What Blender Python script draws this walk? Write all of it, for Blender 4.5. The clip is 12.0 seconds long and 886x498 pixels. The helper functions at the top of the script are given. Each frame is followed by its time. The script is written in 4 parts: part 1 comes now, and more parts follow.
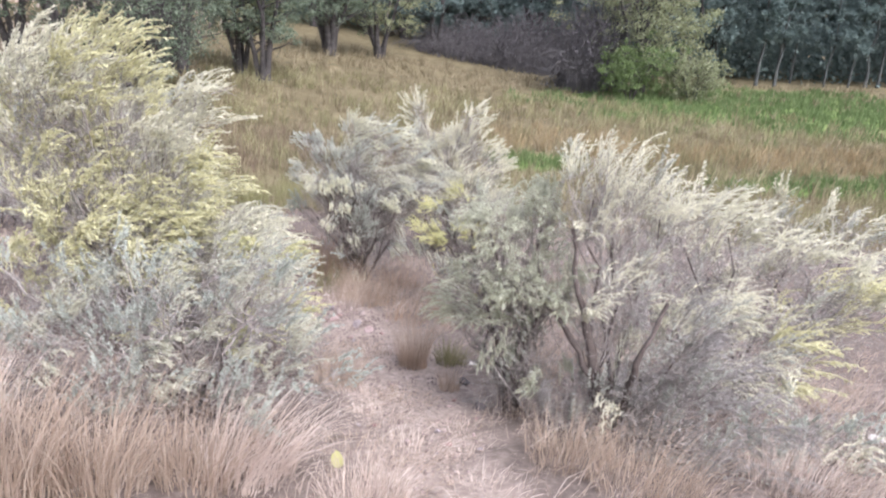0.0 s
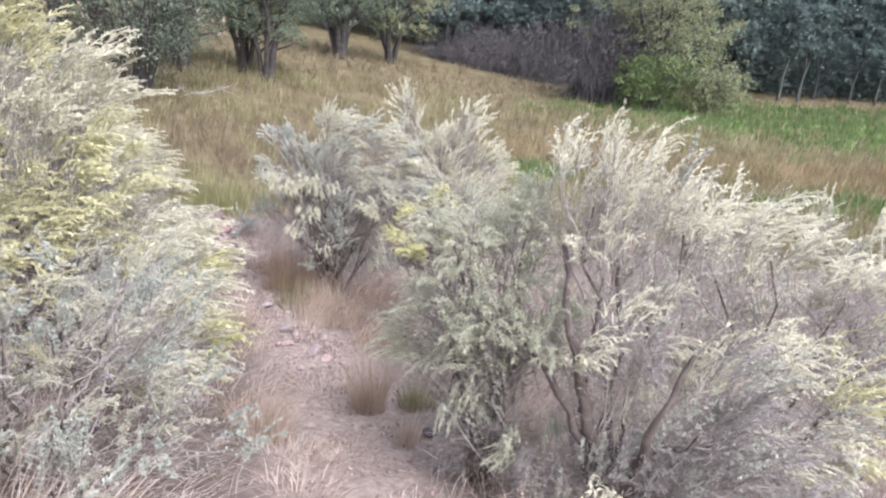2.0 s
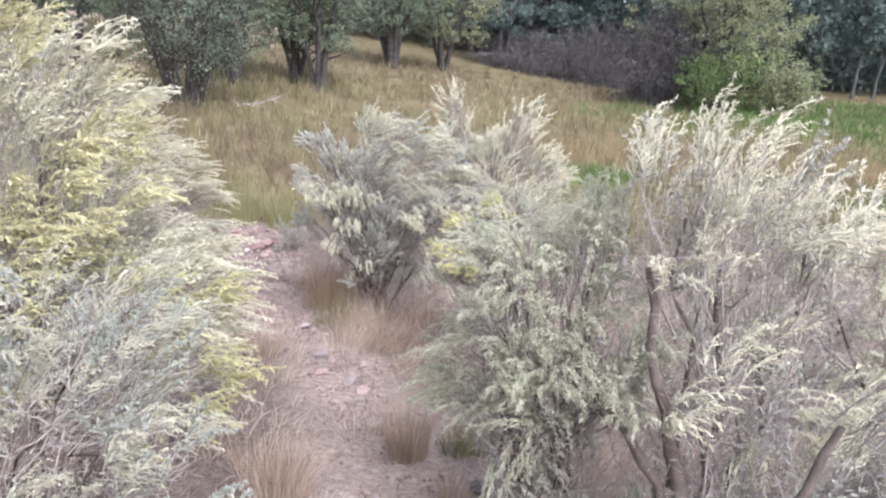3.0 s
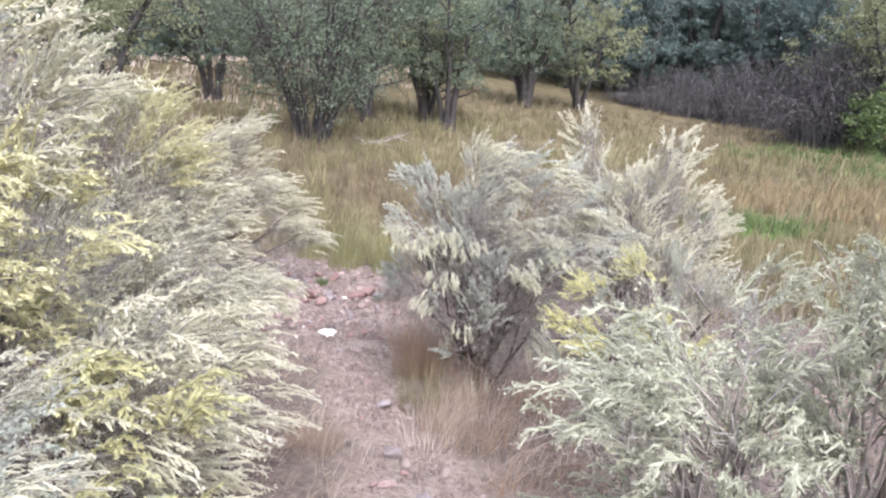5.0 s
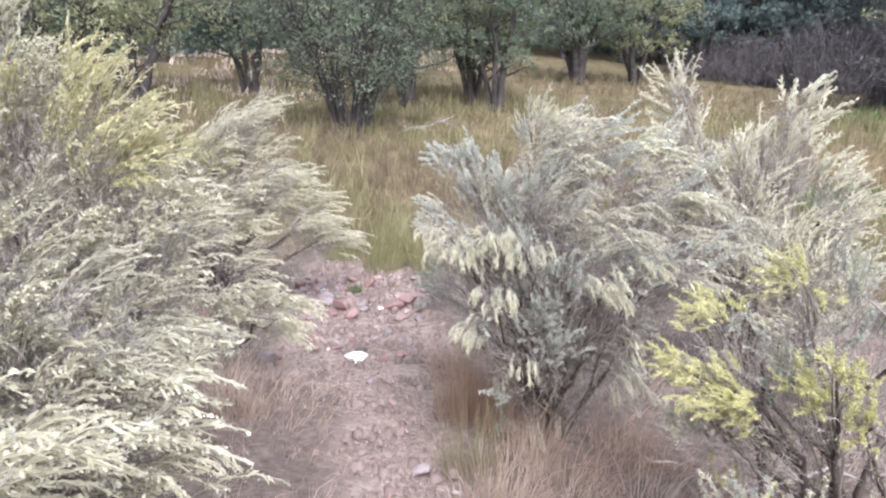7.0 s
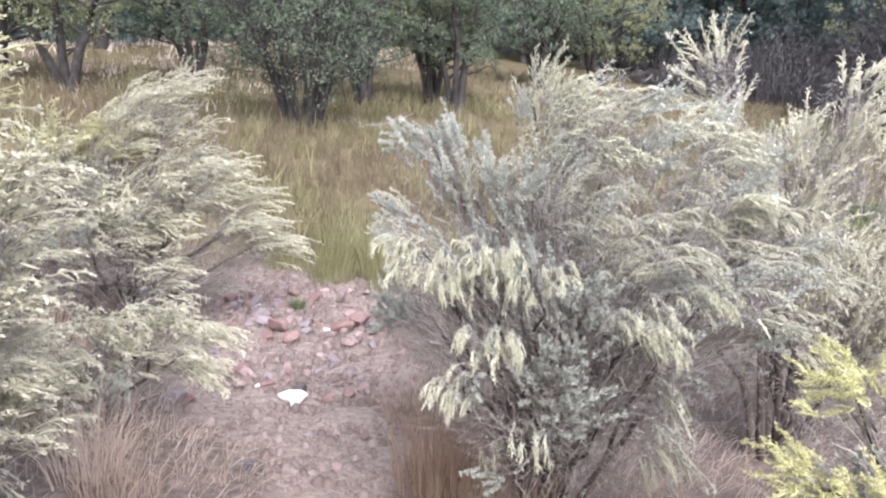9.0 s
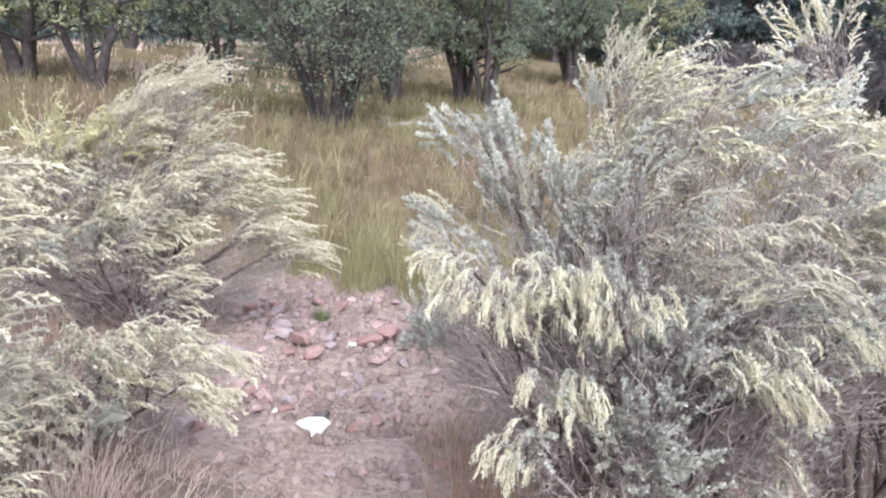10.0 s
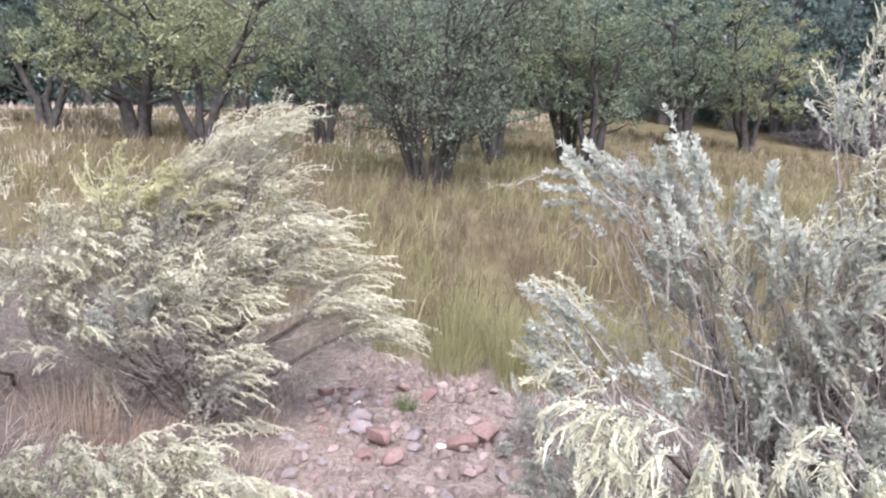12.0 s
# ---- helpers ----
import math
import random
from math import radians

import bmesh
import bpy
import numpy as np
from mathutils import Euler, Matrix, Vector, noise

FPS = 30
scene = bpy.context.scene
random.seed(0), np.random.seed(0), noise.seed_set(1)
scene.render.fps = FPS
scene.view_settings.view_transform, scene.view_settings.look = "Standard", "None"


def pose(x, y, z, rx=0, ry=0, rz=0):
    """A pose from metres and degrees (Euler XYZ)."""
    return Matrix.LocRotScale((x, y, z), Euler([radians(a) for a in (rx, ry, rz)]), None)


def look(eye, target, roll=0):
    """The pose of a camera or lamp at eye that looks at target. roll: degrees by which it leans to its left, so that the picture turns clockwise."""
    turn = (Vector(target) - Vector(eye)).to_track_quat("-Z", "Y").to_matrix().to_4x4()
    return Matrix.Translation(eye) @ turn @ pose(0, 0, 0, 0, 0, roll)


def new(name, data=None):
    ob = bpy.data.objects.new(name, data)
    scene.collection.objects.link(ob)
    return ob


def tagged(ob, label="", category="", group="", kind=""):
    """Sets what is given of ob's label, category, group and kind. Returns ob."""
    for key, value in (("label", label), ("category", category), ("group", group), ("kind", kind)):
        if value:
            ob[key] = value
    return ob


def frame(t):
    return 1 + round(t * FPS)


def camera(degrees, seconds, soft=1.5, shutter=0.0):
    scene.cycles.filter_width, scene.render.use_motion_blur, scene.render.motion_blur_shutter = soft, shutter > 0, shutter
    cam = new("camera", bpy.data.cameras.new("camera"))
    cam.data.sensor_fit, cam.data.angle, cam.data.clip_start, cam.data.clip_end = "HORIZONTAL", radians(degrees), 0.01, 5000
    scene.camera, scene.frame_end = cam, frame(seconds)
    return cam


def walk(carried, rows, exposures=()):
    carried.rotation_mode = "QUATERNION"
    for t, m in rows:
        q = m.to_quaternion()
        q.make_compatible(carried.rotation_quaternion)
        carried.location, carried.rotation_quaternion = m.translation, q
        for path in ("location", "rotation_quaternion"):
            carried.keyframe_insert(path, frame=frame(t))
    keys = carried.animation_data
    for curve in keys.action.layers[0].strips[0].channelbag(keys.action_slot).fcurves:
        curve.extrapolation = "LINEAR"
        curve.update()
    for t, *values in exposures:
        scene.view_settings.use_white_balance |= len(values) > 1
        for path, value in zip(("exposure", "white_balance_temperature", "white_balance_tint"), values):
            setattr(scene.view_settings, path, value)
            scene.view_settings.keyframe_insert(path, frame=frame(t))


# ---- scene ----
cam = camera(64.1, 12.0, soft=2.2)
EXPOSURE = 1.55
PATH = [
    (0, (-0.006, 0.05, 1.646), (0.005, 1.959, 1.048), 2.1),
    (0.5, (0.084, 0.266, 1.589), (0.149, 2.17, 0.982), 2.8),
    (1, (0.176, 0.5, 1.537), (0.257, 2.406, 0.937), 3.5),
    (1.5, (0.162, 0.836, 1.47), (0.208, 2.749, 0.886), 3.8),
    (2, (0.294, 1.113, 1.368), (0.267, 3.029, 0.797), 3.4),
    (2.5, (0.289, 1.429, 1.318), (0.19, 3.345, 0.754), 2.7),
    (3, (0.312, 1.765, 1.237), (0.128, 3.678, 0.682), 1.6),
    (3.2, (0.34, 1.876, 1.199), (0.117, 3.786, 0.652), 1.5),
    (4.8, (0.274, 3.032, 1.026), (-0.249, 4.909, 0.572), 1.2),
    (5, (0.23, 3.155, 1.01), (-0.32, 5.025, 0.56), 1.2),
    (5.5, (0.17, 3.51, 0.966), (-0.46, 5.355, 0.519), 0.5),
    (6, (0.065, 3.869, 0.92), (-0.614, 5.692, 0.458), -0.6),
    (6.5, (-0.099, 4.206, 0.855), (-0.798, 6.019, 0.381), -1.5),
    (7, (-0.151, 4.5, 0.802), (-0.841, 6.314, 0.318), -2.0),
    (7.2, (-0.212, 4.579, 0.771), (-0.892, 6.397, 0.29), -2.1),
    (8.8, (-0.582, 5.467, 0.58), (-1.149, 7.328, 0.118), -0.0),
    (9, (-0.624, 5.57, 0.57), (-1.189, 7.429, 0.096), -0.0),
    (9.5, (-0.704, 5.852, 0.519), (-1.297, 7.701, 0.039), -0.1),
    (10, (-0.87, 6.078, 0.489), (-1.507, 7.914, 0.018), -0.1),
    (10.5, (-0.95, 6.284, 0.46), (-1.644, 8.108, 0.024), -0.0),
    (11, (-0.965, 6.548, 0.448), (-1.718, 8.36, 0.061), 0.2),
    (11.5, (-1.103, 6.749, 0.377), (-1.921, 8.543, 0.044), 0.2),
    (12, (-1.275, 6.944, 0.391), (-2.175, 8.705, 0.092), -0.2),
]
walk(cam, [(t, look(eye, target, roll)) for t, eye, target, roll in PATH], [(0.0, EXPOSURE, 5990, 17), (12.0, EXPOSURE, 5990, 17)])

# ---- light ----
world = bpy.data.worlds.new("world")
scene.world = world
world.use_nodes = True
wn, wl = world.node_tree.nodes, world.node_tree.links
sky = wn.new("ShaderNodeTexSky")
sky.sky_type, sky.sun_disc = "NISHITA", False
SUN_EL, SUN_AZ = 46.0, 142.0
sky.sun_elevation, sky.sun_rotation = radians(SUN_EL), radians(SUN_AZ)
sky.dust_density, sky.air_density = 3.0, 1.0
veil = wn.new("ShaderNodeHueSaturation")
veil.inputs["Saturation"].default_value = 0.35
wl.new(sky.outputs[0], veil.inputs["Color"])
wl.new(veil.outputs[0], wn["Background"].inputs["Color"])
wn["Background"].inputs["Strength"].default_value = 0.15
sun = new("sun", bpy.data.lights.new("sun", "SUN"))
sun.data.energy, sun.data.angle, sun.data.color = 1.3, radians(40), (1.0, 0.97, 0.93)
az, el = radians(SUN_AZ), radians(SUN_EL)
SUN_FROM = Vector((math.sin(az) * math.cos(el), math.cos(az) * math.cos(el), math.sin(el)))
sun.matrix_world = look(SUN_FROM * 50, (0, 0, 0))

# ---- materials ----


def material(name, colors, scale=6.0, rough=0.9, island=0.0, bump=0.0, translucent=0.0, fine=60.0, second=None):
    """A matt natural surface: two scales of noise over a colour ramp, an island-wise variation, a fine bump."""
    m = bpy.data.materials.new(name)
    m.use_nodes = True
    n, l = m.node_tree.nodes, m.node_tree.links
    bsdf, out = n["Principled BSDF"], n["Material Output"]
    bsdf.inputs["Roughness"].default_value = rough
    bsdf.inputs["Specular IOR Level"].default_value = 0.25
    geo = n.new("ShaderNodeNewGeometry")
    big = n.new("ShaderNodeTexNoise")
    big.inputs["Scale"].default_value, big.inputs["Detail"].default_value = scale, 5.0
    l.new(geo.outputs["Position"], big.inputs["Vector"])
    small = n.new("ShaderNodeTexNoise")
    small.inputs["Scale"].default_value, small.inputs["Detail"].default_value = fine, 3.0
    l.new(geo.outputs["Position"], small.inputs["Vector"])
    mix = n.new("ShaderNodeMath")
    mix.operation = "MULTIPLY_ADD"
    l.new(small.outputs["Fac"], mix.inputs[0])
    mix.inputs[1].default_value = 0.5
    l.new(big.outputs["Fac"], mix.inputs[2])
    value = mix.outputs[0]
    if island:
        add = n.new("ShaderNodeMath")
        add.operation = "MULTIPLY_ADD"
        l.new(geo.outputs["Random Per Island"], add.inputs[0])
        add.inputs[1].default_value = island
        l.new(value, add.inputs[2])
        value = add.outputs[0]
    ramp = n.new("ShaderNodeValToRGB")
    lo, hi = 0.45, 1.05 + island
    span = n.new("ShaderNodeMapRange")
    span.inputs["From Min"].default_value, span.inputs["From Max"].default_value = lo, hi
    l.new(value, span.inputs["Value"])
    l.new(span.outputs[0], ramp.inputs["Fac"])
    while len(ramp.color_ramp.elements) < len(colors):
        ramp.color_ramp.elements.new(0.5)
    for i, (e, c) in enumerate(zip(ramp.color_ramp.elements, colors)):
        e.position, e.color = i / max(1, len(colors) - 1), (*c, 1)
    l.new(ramp.outputs["Color"], bsdf.inputs["Base Color"])
    if bump:
        b = n.new("ShaderNodeBump")
        b.inputs["Strength"].default_value, b.inputs["Distance"].default_value = bump, 0.02
        l.new(mix.outputs[0], b.inputs["Height"])
        l.new(b.outputs[0], bsdf.inputs["Normal"])
    if translucent:
        t = n.new("ShaderNodeBsdfTranslucent")
        l.new(ramp.outputs["Color"], t.inputs["Color"])
        both = n.new("ShaderNodeMixShader")
        both.inputs["Fac"].default_value = translucent
        l.new(bsdf.outputs[0], both.inputs[1])
        l.new(t.outputs[0], both.inputs[2])
        l.new(both.outputs[0], out.inputs["Surface"])
    return m


MAT_LEAF = material("sage_leaf", [(.30, .31, .26), (.46, .465, .40), (.61, .615, .545)], 3, .85, .5, 0, .35)
MAT_SILVER = material("sage_leaf_silver", [(.40, .40, .33), (.58, .58, .495), (.75, .75, .66)], 3, .85, .5, 0, .4)
MAT_INNER = material("sage_dry_leaf", [(.22, .20, .187), (.355, .328, .31), (.50, .47, .447)], 3, .9, .5, 0, .42)
MAT_LEAF_BLUE = material("sage_leaf_blue", [(.32, .345, .295), (.47, .495, .43), (.62, .645, .575)], 3, .85, .5, 0, .35)
MAT_FROST = material("sage_leaf_frosted", [(.385, .40, .345), (.545, .56, .495), (.70, .71, .635)], 3, .85, .5, 0, .38)
MAT_PALE = material("sage_spike", [(.48, .462, .333), (.68, .655, .51), (.83, .805, .675)], 3, .9, .5, 0, .42)
MAT_YELLOW = material("sage_spike_yellow", [(.48, .46, .25), (.66, .63, .39), (.79, .77, .55)], 3, .9, .5, 0, .42)
MAT_FLOWER = material("rabbitbrush_flower", [(.46, .445, .20), (.62, .60, .31), (.75, .73, .46)], 3, .9, .5, 0, .3)
MAT_DULL = material("sage_spike_dull", [(.40, .39, .295), (.58, .565, .445), (.75, .73, .60)], 3, .9, .5, 0, .42)
MAT_GOLD = material("sage_spike_gold", [(.44, .425, .215), (.61, .59, .34), (.75, .73, .49)], 3, .9, .5, 0, .42)
MAT_CREAM = material("sage_spike_cream", [(.46, .45, .33), (.66, .645, .49), (.82, .805, .66)], 3, .9, .5, 0, .42)
MAT_SPRAY = material("sage_spike_greenish", [(.35, .365, .26), (.505, .515, .39), (.67, .67, .54)], 3, .9, .5, 0, .42)
MAT_DROOP = material("sage_spike_green", [(.36, .38, .255), (.51, .52, .385), (.66, .66, .53)], 3, .9, .5, 0, .42)
MAT_BARK = material("sage_bark", [(.16, .138, .125), (.29, .255, .232), (.44, .40, .37)], 14, .95, .2, .5, 0, 120)
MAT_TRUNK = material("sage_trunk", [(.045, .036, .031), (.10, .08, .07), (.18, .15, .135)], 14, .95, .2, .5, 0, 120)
MAT_DEAD = material("dead_wood", [(.26, .225, .21), (.38, .345, .325), (.50, .465, .44)], 14, .9, .2, .4, 0, 120)
MAT_STRAW = material("dry_grass", [(.27, .20, .15), (.43, .335, .26), (.60, .51, .42)], 4, .85, .5, 0, .3)
MAT_STRAW_PALE = material("dry_grass_pale", [(.42, .33, .27), (.58, .48, .41), (.74, .65, .58)], 4, .85, .5, 0, .3)
MAT_RUST = material("rust_grass", [(.23, .15, .105), (.37, .26, .185), (.50, .385, .29)], 4, .85, .5, 0, .3)
MAT_MEADOW = material("meadow_grass", [(.085, .072, .042), (.22, .182, .112), (.44, .375, .265)], .55, .85, .5, 0, .3, 3.0)
MAT_GREEN = material("green_grass", [(.06, .095, .035), (.12, .17, .065), (.21, .25, .115)], 1.2, .8, .5, 0, .3, 2.0)
MAT_RUSHES = material("yellow_grass", [(.10, .10, .047), (.245, .225, .12), (.46, .415, .26)], .6, .85, .5, 0, .3, 2.0)
MAT_FRESH = material("fresh_clump_grass", [(.16, .155, .07), (.31, .30, .15), (.52, .49, .30)], .8, .85, .5, 0, .35, 3.0)
MAT_WEED = material("brown_weed", [(.10, .075, .05), (.19, .145, .10), (.31, .245, .18)], .9, .85, .5, 0, .3, 3.0)
MAT_ORANGE = material("orange_grass", [(.22, .165, .085), (.32, .245, .14), (.41, .33, .21)], .5, .85, .5, 0, .3, 2.0)
MAT_TREE_BARK = material("tree_bark", [(.032, .029, .028), (.062, .056, .053), (.11, .098, .092)], 6, .95, 0, .6, 0, 50)
MAT_TREE_LEAF = material("tree_leaf", [(.10, .13, .088), (.16, .198, .137), (.235, .272, .195)], .8, .8, .6, 0, .35)
MAT_TREE_OLIVE = material("tree_leaf_olive", [(.165, .18, .10), (.262, .28, .163), (.37, .385, .243)], .8, .8, .6, 0, .35)
# Distance haze is mixed into this leaf colour: paler, bluer, narrow in contrast.
MAT_HAZED_LEAF = material("hazed_leaf", [(.115, .157, .148), (.147, .192, .178), (.185, .232, .212)], .3, .8, .6, 0, .42)
MAT_SHRUB = material("thicket_leaf", [(.09, .135, .048), (.135, .185, .07), (.20, .25, .11)], .6, .7, .6, 0, .25)
MAT_VINE = material("bare_vine", [(.06, .056, .057), (.108, .10, .102), (.165, .152, .154)], 2, .95, .5, 0, 0)
MAT_POPLAR = material("poplar_bark", [(.035, .038, .036), (.065, .07, .065), (.10, .105, .10)], 3, .9, .3, .3)
MAT_ROCK = material("pink_stone", [(.20, .14, .13), (.31, .23, .215), (.42, .34, .32)], 7, .9, .0, .5)
MAT_ROCK_RED = material("red_stone", [(.175, .108, .097), (.26, .168, .153), (.35, .25, .23)], 7, .9, .0, .5)
MAT_ROCK_GREY = material("grey_stone", [(.17, .14, .14), (.26, .22, .22), (.37, .33, .33)], 7, .9, .0, .5)
MAT_ROCK_DARK = material("dark_stone", [(.05, .043, .042), (.10, .085, .083), (.17, .15, .145)], 7, .9, .0, .5)
MAT_WHITE = material("white_stone", [(.56, .53, .49), (.69, .665, .625), (.78, .76, .725)], 12, .8, 0, .3)


def ground_material():
    """Pink stony dirt on the trail, brown litter under the brush with the bushes' shade darkened into it, straw meadow
    and wet green beyond.
    """
    m = bpy.data.materials.new("ground_cover")
    m.use_nodes = True
    n, l = m.node_tree.nodes, m.node_tree.links
    bsdf = n["Principled BSDF"]
    bsdf.inputs["Roughness"].default_value = 0.95
    bsdf.inputs["Specular IOR Level"].default_value = 0.15
    geo = n.new("ShaderNodeNewGeometry")
    cover = n.new("ShaderNodeVertexColor")
    cover.layer_name = "cover"
    split = n.new("ShaderNodeSeparateColor")
    l.new(cover.outputs["Color"], split.inputs[0])

    def noise_ramp(scale, detail, colors):
        t, r = n.new("ShaderNodeTexNoise"), n.new("ShaderNodeValToRGB")
        t.inputs["Scale"].default_value, t.inputs["Detail"].default_value = scale, detail
        t.inputs["Roughness"].default_value = 0.7
        l.new(geo.outputs["Position"], t.inputs["Vector"])
        l.new(t.outputs["Fac"], r.inputs["Fac"])
        while len(r.color_ramp.elements) < len(colors):
            r.color_ramp.elements.new(0.5)
        for i, (e, c) in enumerate(zip(r.color_ramp.elements, colors)):
            e.position, e.color = 0.3 + 0.4 * i / (len(colors) - 1), (*c, 1)
        return r.outputs["Color"], t.outputs["Fac"]

    dirt, h1 = noise_ramp(22, 9, [(.165, .13, .11), (.297, .238, .203), (.44, .366, .322)])
    # Litter tones are set darker to carry the shade beneath the bushes.
    litter, h2 = noise_ramp(16, 9, [(.09, .07, .06), (.16, .128, .11), (.26, .212, .186)])
    straw, h3 = noise_ramp(1.2, 9, [(.08, .065, .035), (.14, .115, .065), (.21, .175, .105)])
    green, h4 = noise_ramp(1.0, 9, [(.09, .13, .035), (.13, .19, .05), (.20, .24, .09)])
    color = litter
    for k, c in (("Red", dirt), ("Green", straw), ("Blue", green)):
        mx = n.new("ShaderNodeMixRGB")
        l.new(split.outputs[k], mx.inputs["Fac"])
        l.new(color, mx.inputs[1])
        l.new(c, mx.inputs[2])
        color = mx.outputs[0]
    l.new(color, bsdf.inputs["Base Color"])
    b = n.new("ShaderNodeBump")
    b.inputs["Strength"].default_value, b.inputs["Distance"].default_value = 0.7, 0.03
    l.new(h1, b.inputs["Height"])
    l.new(b.outputs[0], bsdf.inputs["Normal"])
    return m


MAT_GROUND = ground_material()

# ---- mesh helpers ----
RNG = np.random.default_rng(7)


def quads_mesh(name, verts, quads, mat, smooth=False):
    """One mesh from arrays of corners and four-sided faces."""
    verts, quads = np.asarray(verts, np.float32).reshape(-1, 3), np.asarray(quads, np.int32).reshape(-1, 4)
    me = bpy.data.meshes.new(name)
    me.vertices.add(len(verts))
    me.vertices.foreach_set("co", verts.ravel())
    me.loops.add(len(quads) * 4)
    me.loops.foreach_set("vertex_index", quads.ravel())
    me.polygons.add(len(quads))
    me.polygons.foreach_set("loop_start", np.arange(len(quads), dtype=np.int32) * 4)
    if smooth:
        me.polygons.foreach_set("use_smooth", np.ones(len(quads), dtype=bool))
    me.materials.append(mat)
    me.update(calc_edges=True)
    return me


def unit(v):
    return v / np.maximum(np.linalg.norm(v, axis=-1, keepdims=True), 1e-9)


class Soup:
    """Collects many small pieces that become one mesh."""

    def __init__(self):
        self.v, self.q, self.n = [], [], 0

    def add(self, v, q):
        self.v.append(v.reshape(-1, 3))
        self.q.append(q.reshape(-1, 4) + self.n)
        self.n += v.reshape(-1, 3).shape[0]

    def tubes(self, pts, rad, sides=4):
        """pts (N,K,3), rad (N,K): N tapered tubes."""
        pts = np.asarray(pts, float)
        rad = np.asarray(rad, float)
        N, K, _ = pts.shape
        tan = unit(np.gradient(pts, axis=1))
        ref = np.where(np.abs(tan[..., 2:3]) > .9, np.array([1., 0, 0]), np.array([0, 0, 1.]))
        a = unit(np.cross(tan, ref))
        b = np.cross(tan, a)
        ang = np.arange(sides) * 2 * np.pi / sides
        ring = a[:, :, None] * np.cos(ang)[:, None] + b[:, :, None] * np.sin(ang)[:, None]
        v = pts[:, :, None] + ring * rad[:, :, None, None]
        i = np.arange(N)[:, None, None] * K * sides + np.arange(K - 1)[None, :, None] * sides
        s = np.arange(sides)[None, None]
        q = np.stack([i + s, i + (s + 1) % sides, i + sides + (s + 1) % sides, i + sides + s], -1)
        self.add(v, q)

    def blades(self, pts, width, side):
        """pts (N,K,3), width (N,K), side (N,3): N flat curved strips."""
        N, K, _ = pts.shape
        w = side[:, None] * width[..., None] * .5
        v = np.stack([pts - w, pts + w], 2)
        i = np.arange(N)[:, None] * K * 2 + np.arange(K - 1)[None] * 2
        self.add(v, np.stack([i, i + 1, i + 3, i + 2], -1))

    def leaves(self, at, way, side, length, width):
        """Lozenge leaves, slightly cupped."""
        L, W = length[:, None], width[:, None]
        up = np.cross(way, side)
        v = np.stack([at, at + way * L * .55 - side * W * .5 + up * W * .2, at + way * L, at + way * L * .55 + side * W * .5 + up * W * .2], 1)
        self.add(v, np.arange(len(at) * 4).reshape(-1, 4))

    def mesh(self, name, mat, smooth=False):
        return quads_mesh(name, np.concatenate(self.v), np.concatenate(self.q), mat, smooth)


def part(name, soup, mat, parent, label="", smooth=False):
    ob = new(name, soup.mesh(name, mat, smooth))
    ob.parent = parent
    if label:
        tagged(ob, label)
    return ob


def rand_dir(n):
    return unit(RNG.normal(size=(n, 3)))


# ---- the lie of the land ----
PROFILE = [(-60, 6.5), (-30, 4.6), (-10, 1.75), (0, .12), (3, -.44), (4.85, -.87), (6.35, -1.08), (7.6, -1.25), (9.35, -1.47), (11.5, -1.57), (14, -1.62), (60, -1.62), (400, -1.0)]
TRAIL = [(-60, 0.), (0, .1), (3, 0.), (4.85, -.2), (6.35, -.75), (7.6, -1.6), (9.35, -2.75), (11.2, -3.7), (13, -4.8), (20, -7.)]


def between(tab, v):
    """Reads a table of (key, value) with eased steps, for arrays."""
    k, p = np.array([a for a, _ in tab], float), np.array([b for _, b in tab], float)
    v = np.clip(np.asarray(v, float), k[0], k[-1])
    i = np.clip(np.searchsorted(k, v, side="right") - 1, 0, len(k) - 2)
    u = (v - k[i]) / (k[i + 1] - k[i])
    u = .5 * (u * u * (3 - 2 * u) + u)
    return p[i] + (p[i + 1] - p[i]) * u


def ground_z(x, y):
    x, y = np.asarray(x, float), np.asarray(y, float)
    z = between(PROFILE, y)
    z = z - .09 * np.clip(x - between(TRAIL, y), -4, 5) * np.clip((12.5 - y) / 5, 0, 1)
    d = -x + .3 * (y - 12) - 4.5
    w = np.clip((y - 8) / 6, 0, 1)
    return z + .13 * w * (np.log1p(np.exp(-np.abs(d))) + np.clip(d, 0, 25)) + .03 * np.maximum(0, np.minimum(y, 70) - 22)


def on_ground(x, y, lift=0.0):
    return Vector((x, y, float(ground_z(x, y)) + lift))


def wobble(x, y, f, seed):
    """Smooth cheap noise for arrays, about -1 to 1."""
    r = np.random.default_rng(seed)
    s = 0
    for k in range(5):
        a, b, c = r.uniform(-1, 1, 3)
        s = s + np.sin(f * (1 + .6 * k) * (a * x + b * y) * 1.7 + 6 * c)
    return s / 3


def grown(near0, near1, step, far):
    """Grid lines: even between near0 and near1, growing outwards to far."""
    inner = list(np.arange(near0, near1, step))
    hi, s = [near1], step
    while hi[-1] < far:
        s *= 1.13
        hi.append(hi[-1] + s)
    lo, s = [near0], step
    while lo[-1] > -far:
        s *= 1.13
        lo.append(lo[-1] - s)
    return np.array(lo[:0:-1] + inner + hi)


def trail_mask(x, y):
    """1 on the trodden trail, 0 off it."""
    half = np.where(y > 8.5, .85, .42) + .12 * wobble(x, y, 3, 5)
    d = np.abs(x - between(TRAIL, y))
    return np.clip((half - d) / .25 + .5, 0, 1) * np.clip((12.6 - y + .5 * wobble(x, y, 2, 8)) / .5, 0, 1)


